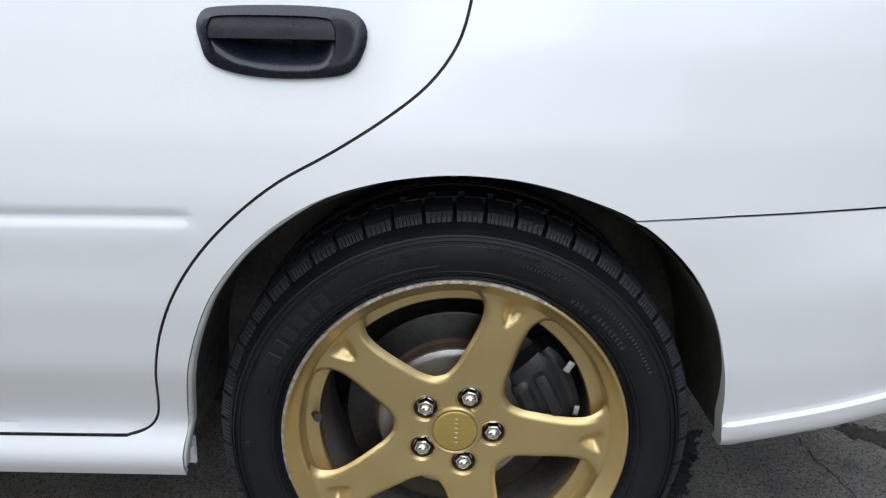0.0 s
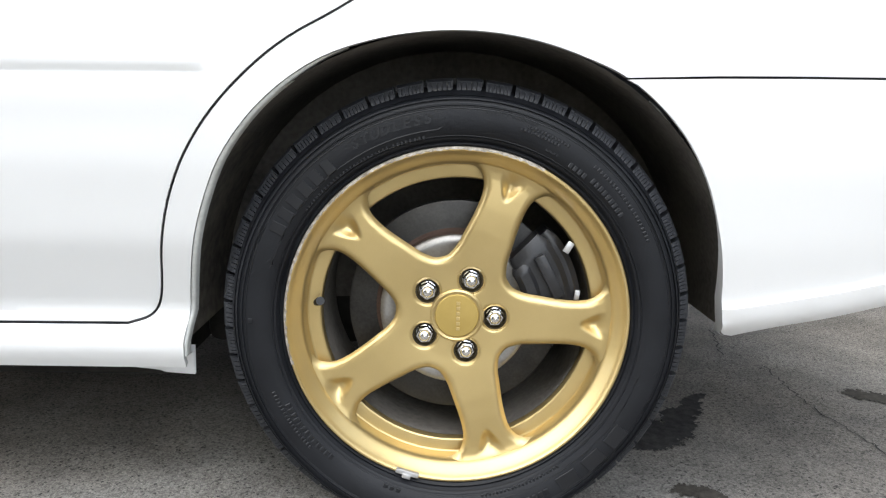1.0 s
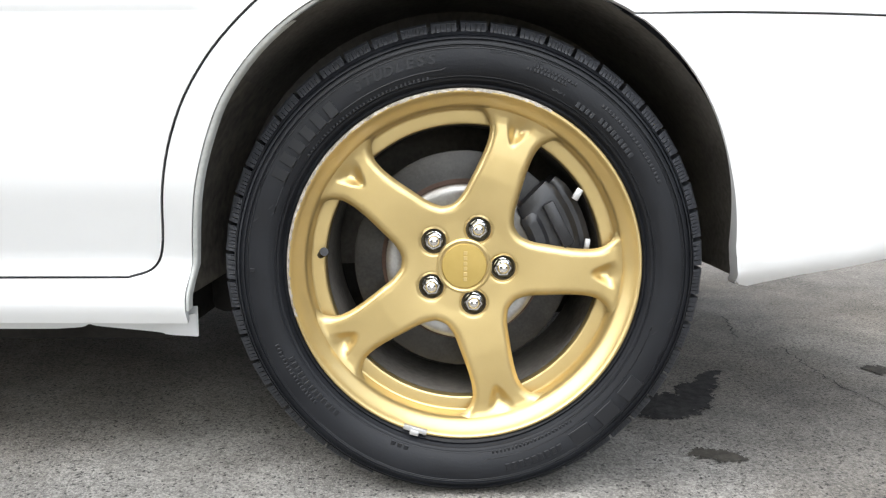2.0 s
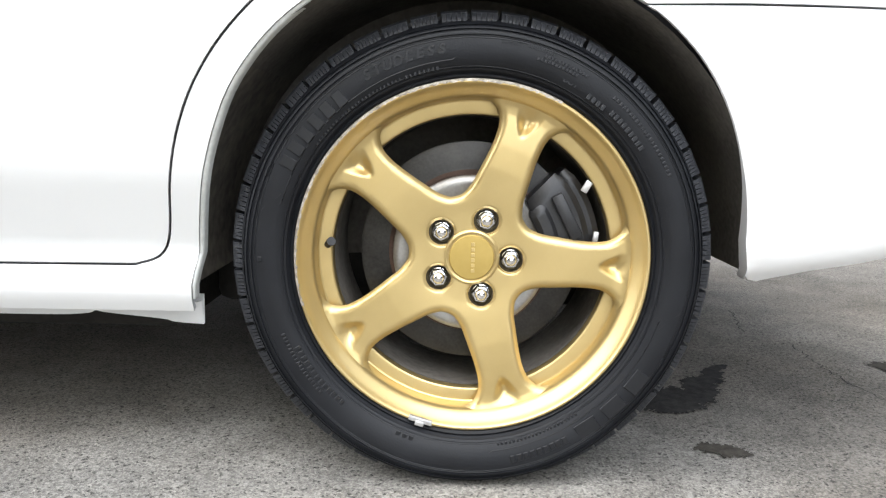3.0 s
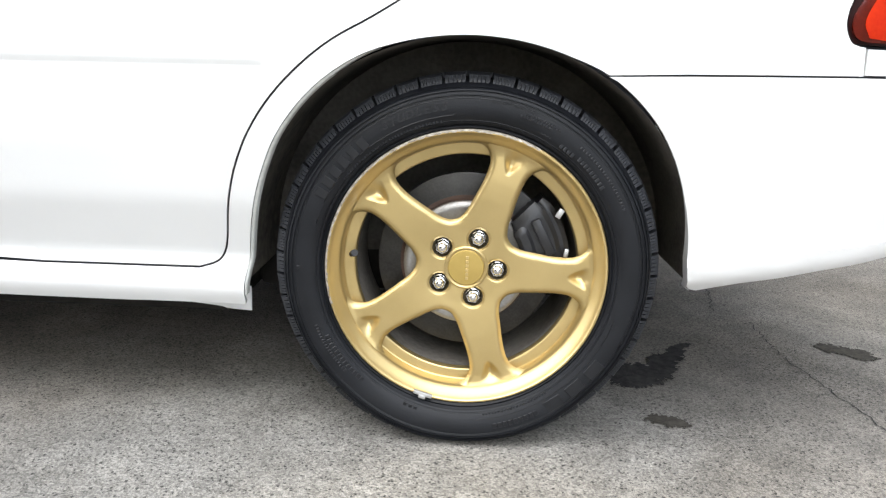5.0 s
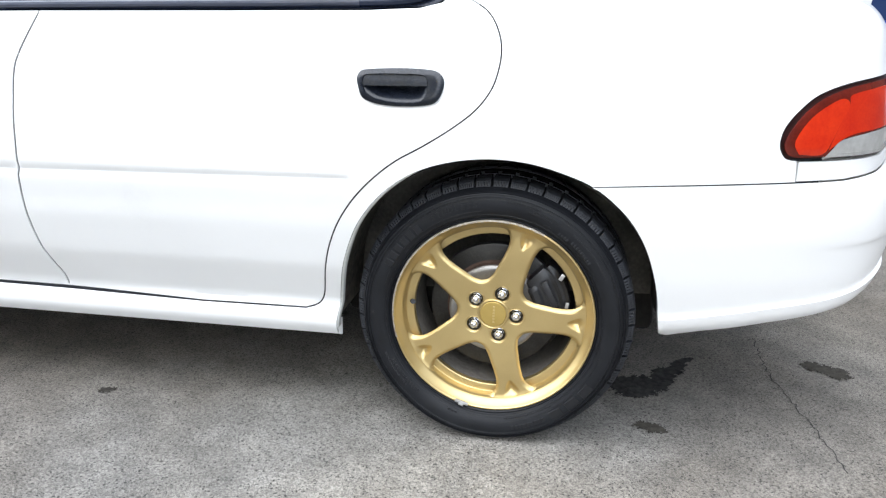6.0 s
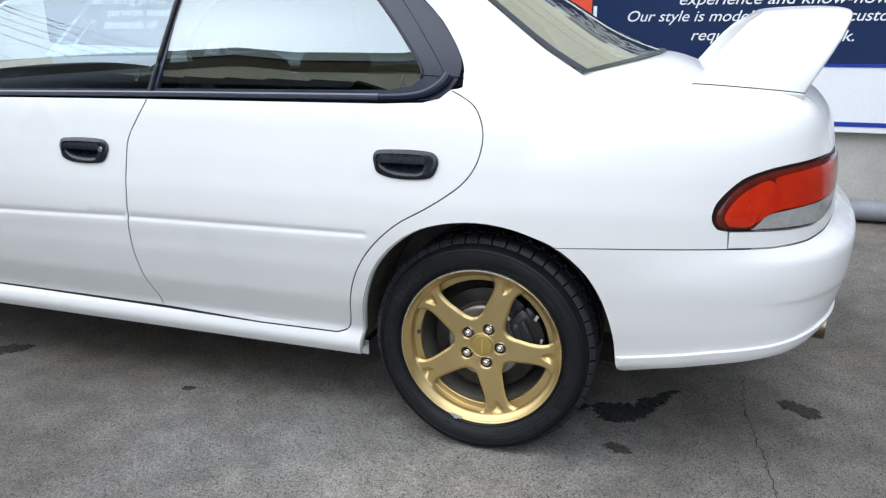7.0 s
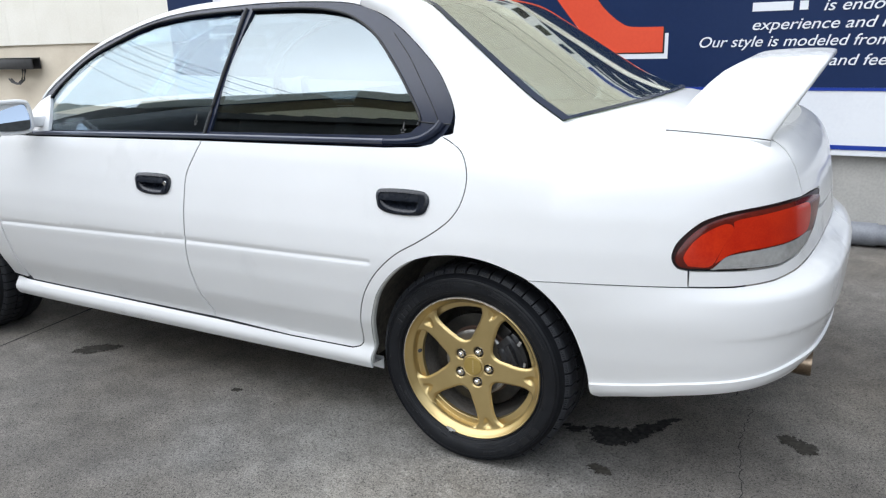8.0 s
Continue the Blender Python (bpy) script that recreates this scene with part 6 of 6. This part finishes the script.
# eave: its foot, its top edge a little further along, and a soffit running back to the wall, brown for the eave's
# shadow
EAVE = [(-11.4, 6.10, 6.90), (-9.3, 6.64, 7.62), (-8.1, 7.02, 7.86), (-6.76, 7.50, 8.30), (-5.5, 7.12, 7.92), (-3.6, 7.16, 7.94), (-0.4, 6.95, 7.70)]
roof_b = loft([[(x, -6.45, f), (x - 0.40, -6.55, t), (x - 0.40, -11.6, t + 0.1), (x, -11.6, f)] for x, f, t in EAVE], closed=True)
bmesh.ops.recalc_face_normals(roof_b, faces=roof_b.faces)
hb("roof", roof_b, ROOF, "dark low-pitched metal roof")
hb("soffit", thick(loft([[(x, -6.46, f - 0.004), (x, -6.66, f - 0.14), (x, -6.89, f - 0.33)] for x, f, t in EAVE]), 0.02), EAVE_SHADE, "sloping soffit, the eave's shadow on the wall put into its brown")
lean = []
for k in range(38):
    x, up = -16 + 0.68 * (k // 2), 0.09 * (k % 2)
    edge_z = 5.44 + 0.028 * max(0.0, -6.2 - x) ** 1.5 + up
    lean.append([(x + 0.002 * (k % 2), -6.9, edge_z + 0.40), (x + 0.002 * (k % 2), -5.8, edge_z), (x + 0.002 * (k % 2), -5.8, 5.20), (x + 0.002 * (k % 2), -6.9, 5.50)])
lb = loft(lean, closed=True)
bmesh.ops.recalc_face_normals(lb, faces=lb.faces)
hb("lean_to_roof", lb, BOARDS, "dark tiled lean-to roof with stepped tiles")
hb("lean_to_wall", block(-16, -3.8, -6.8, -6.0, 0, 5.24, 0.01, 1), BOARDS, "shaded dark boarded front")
hb("gutter", tube([(x, -6.41, f - 0.02) for x, f, t in EAVE], 0.04, 10), TRIM)
for x0, y0, slope in ((-11.38, -2.85, -0.377), (-11.53, -2.91, -0.256), (-11.90, -3.30, -0.21), (-12.24, -3.75, -0.17), (-12.70, -4.4, -0.08), (-13.99, -6.21, 0.16)):
    a, b = Vector((x0 + slope * (2.0 - y0), 2.0, 9.0)), Vector((x0 + slope * (-13.0 - y0), -13.0, 9.0))
    wire = part("overhead_wire", tube([a.lerp(b, i / 16) - Vector((0, 0, 0.10 * math.sin(math.pi * i / 16))) - a for i in range(17)], 0.014, 6), CABLE)
    wire.location = a
    tagged(wire, "thin black overhead power wire", "wire", "overhead wires", "structure")
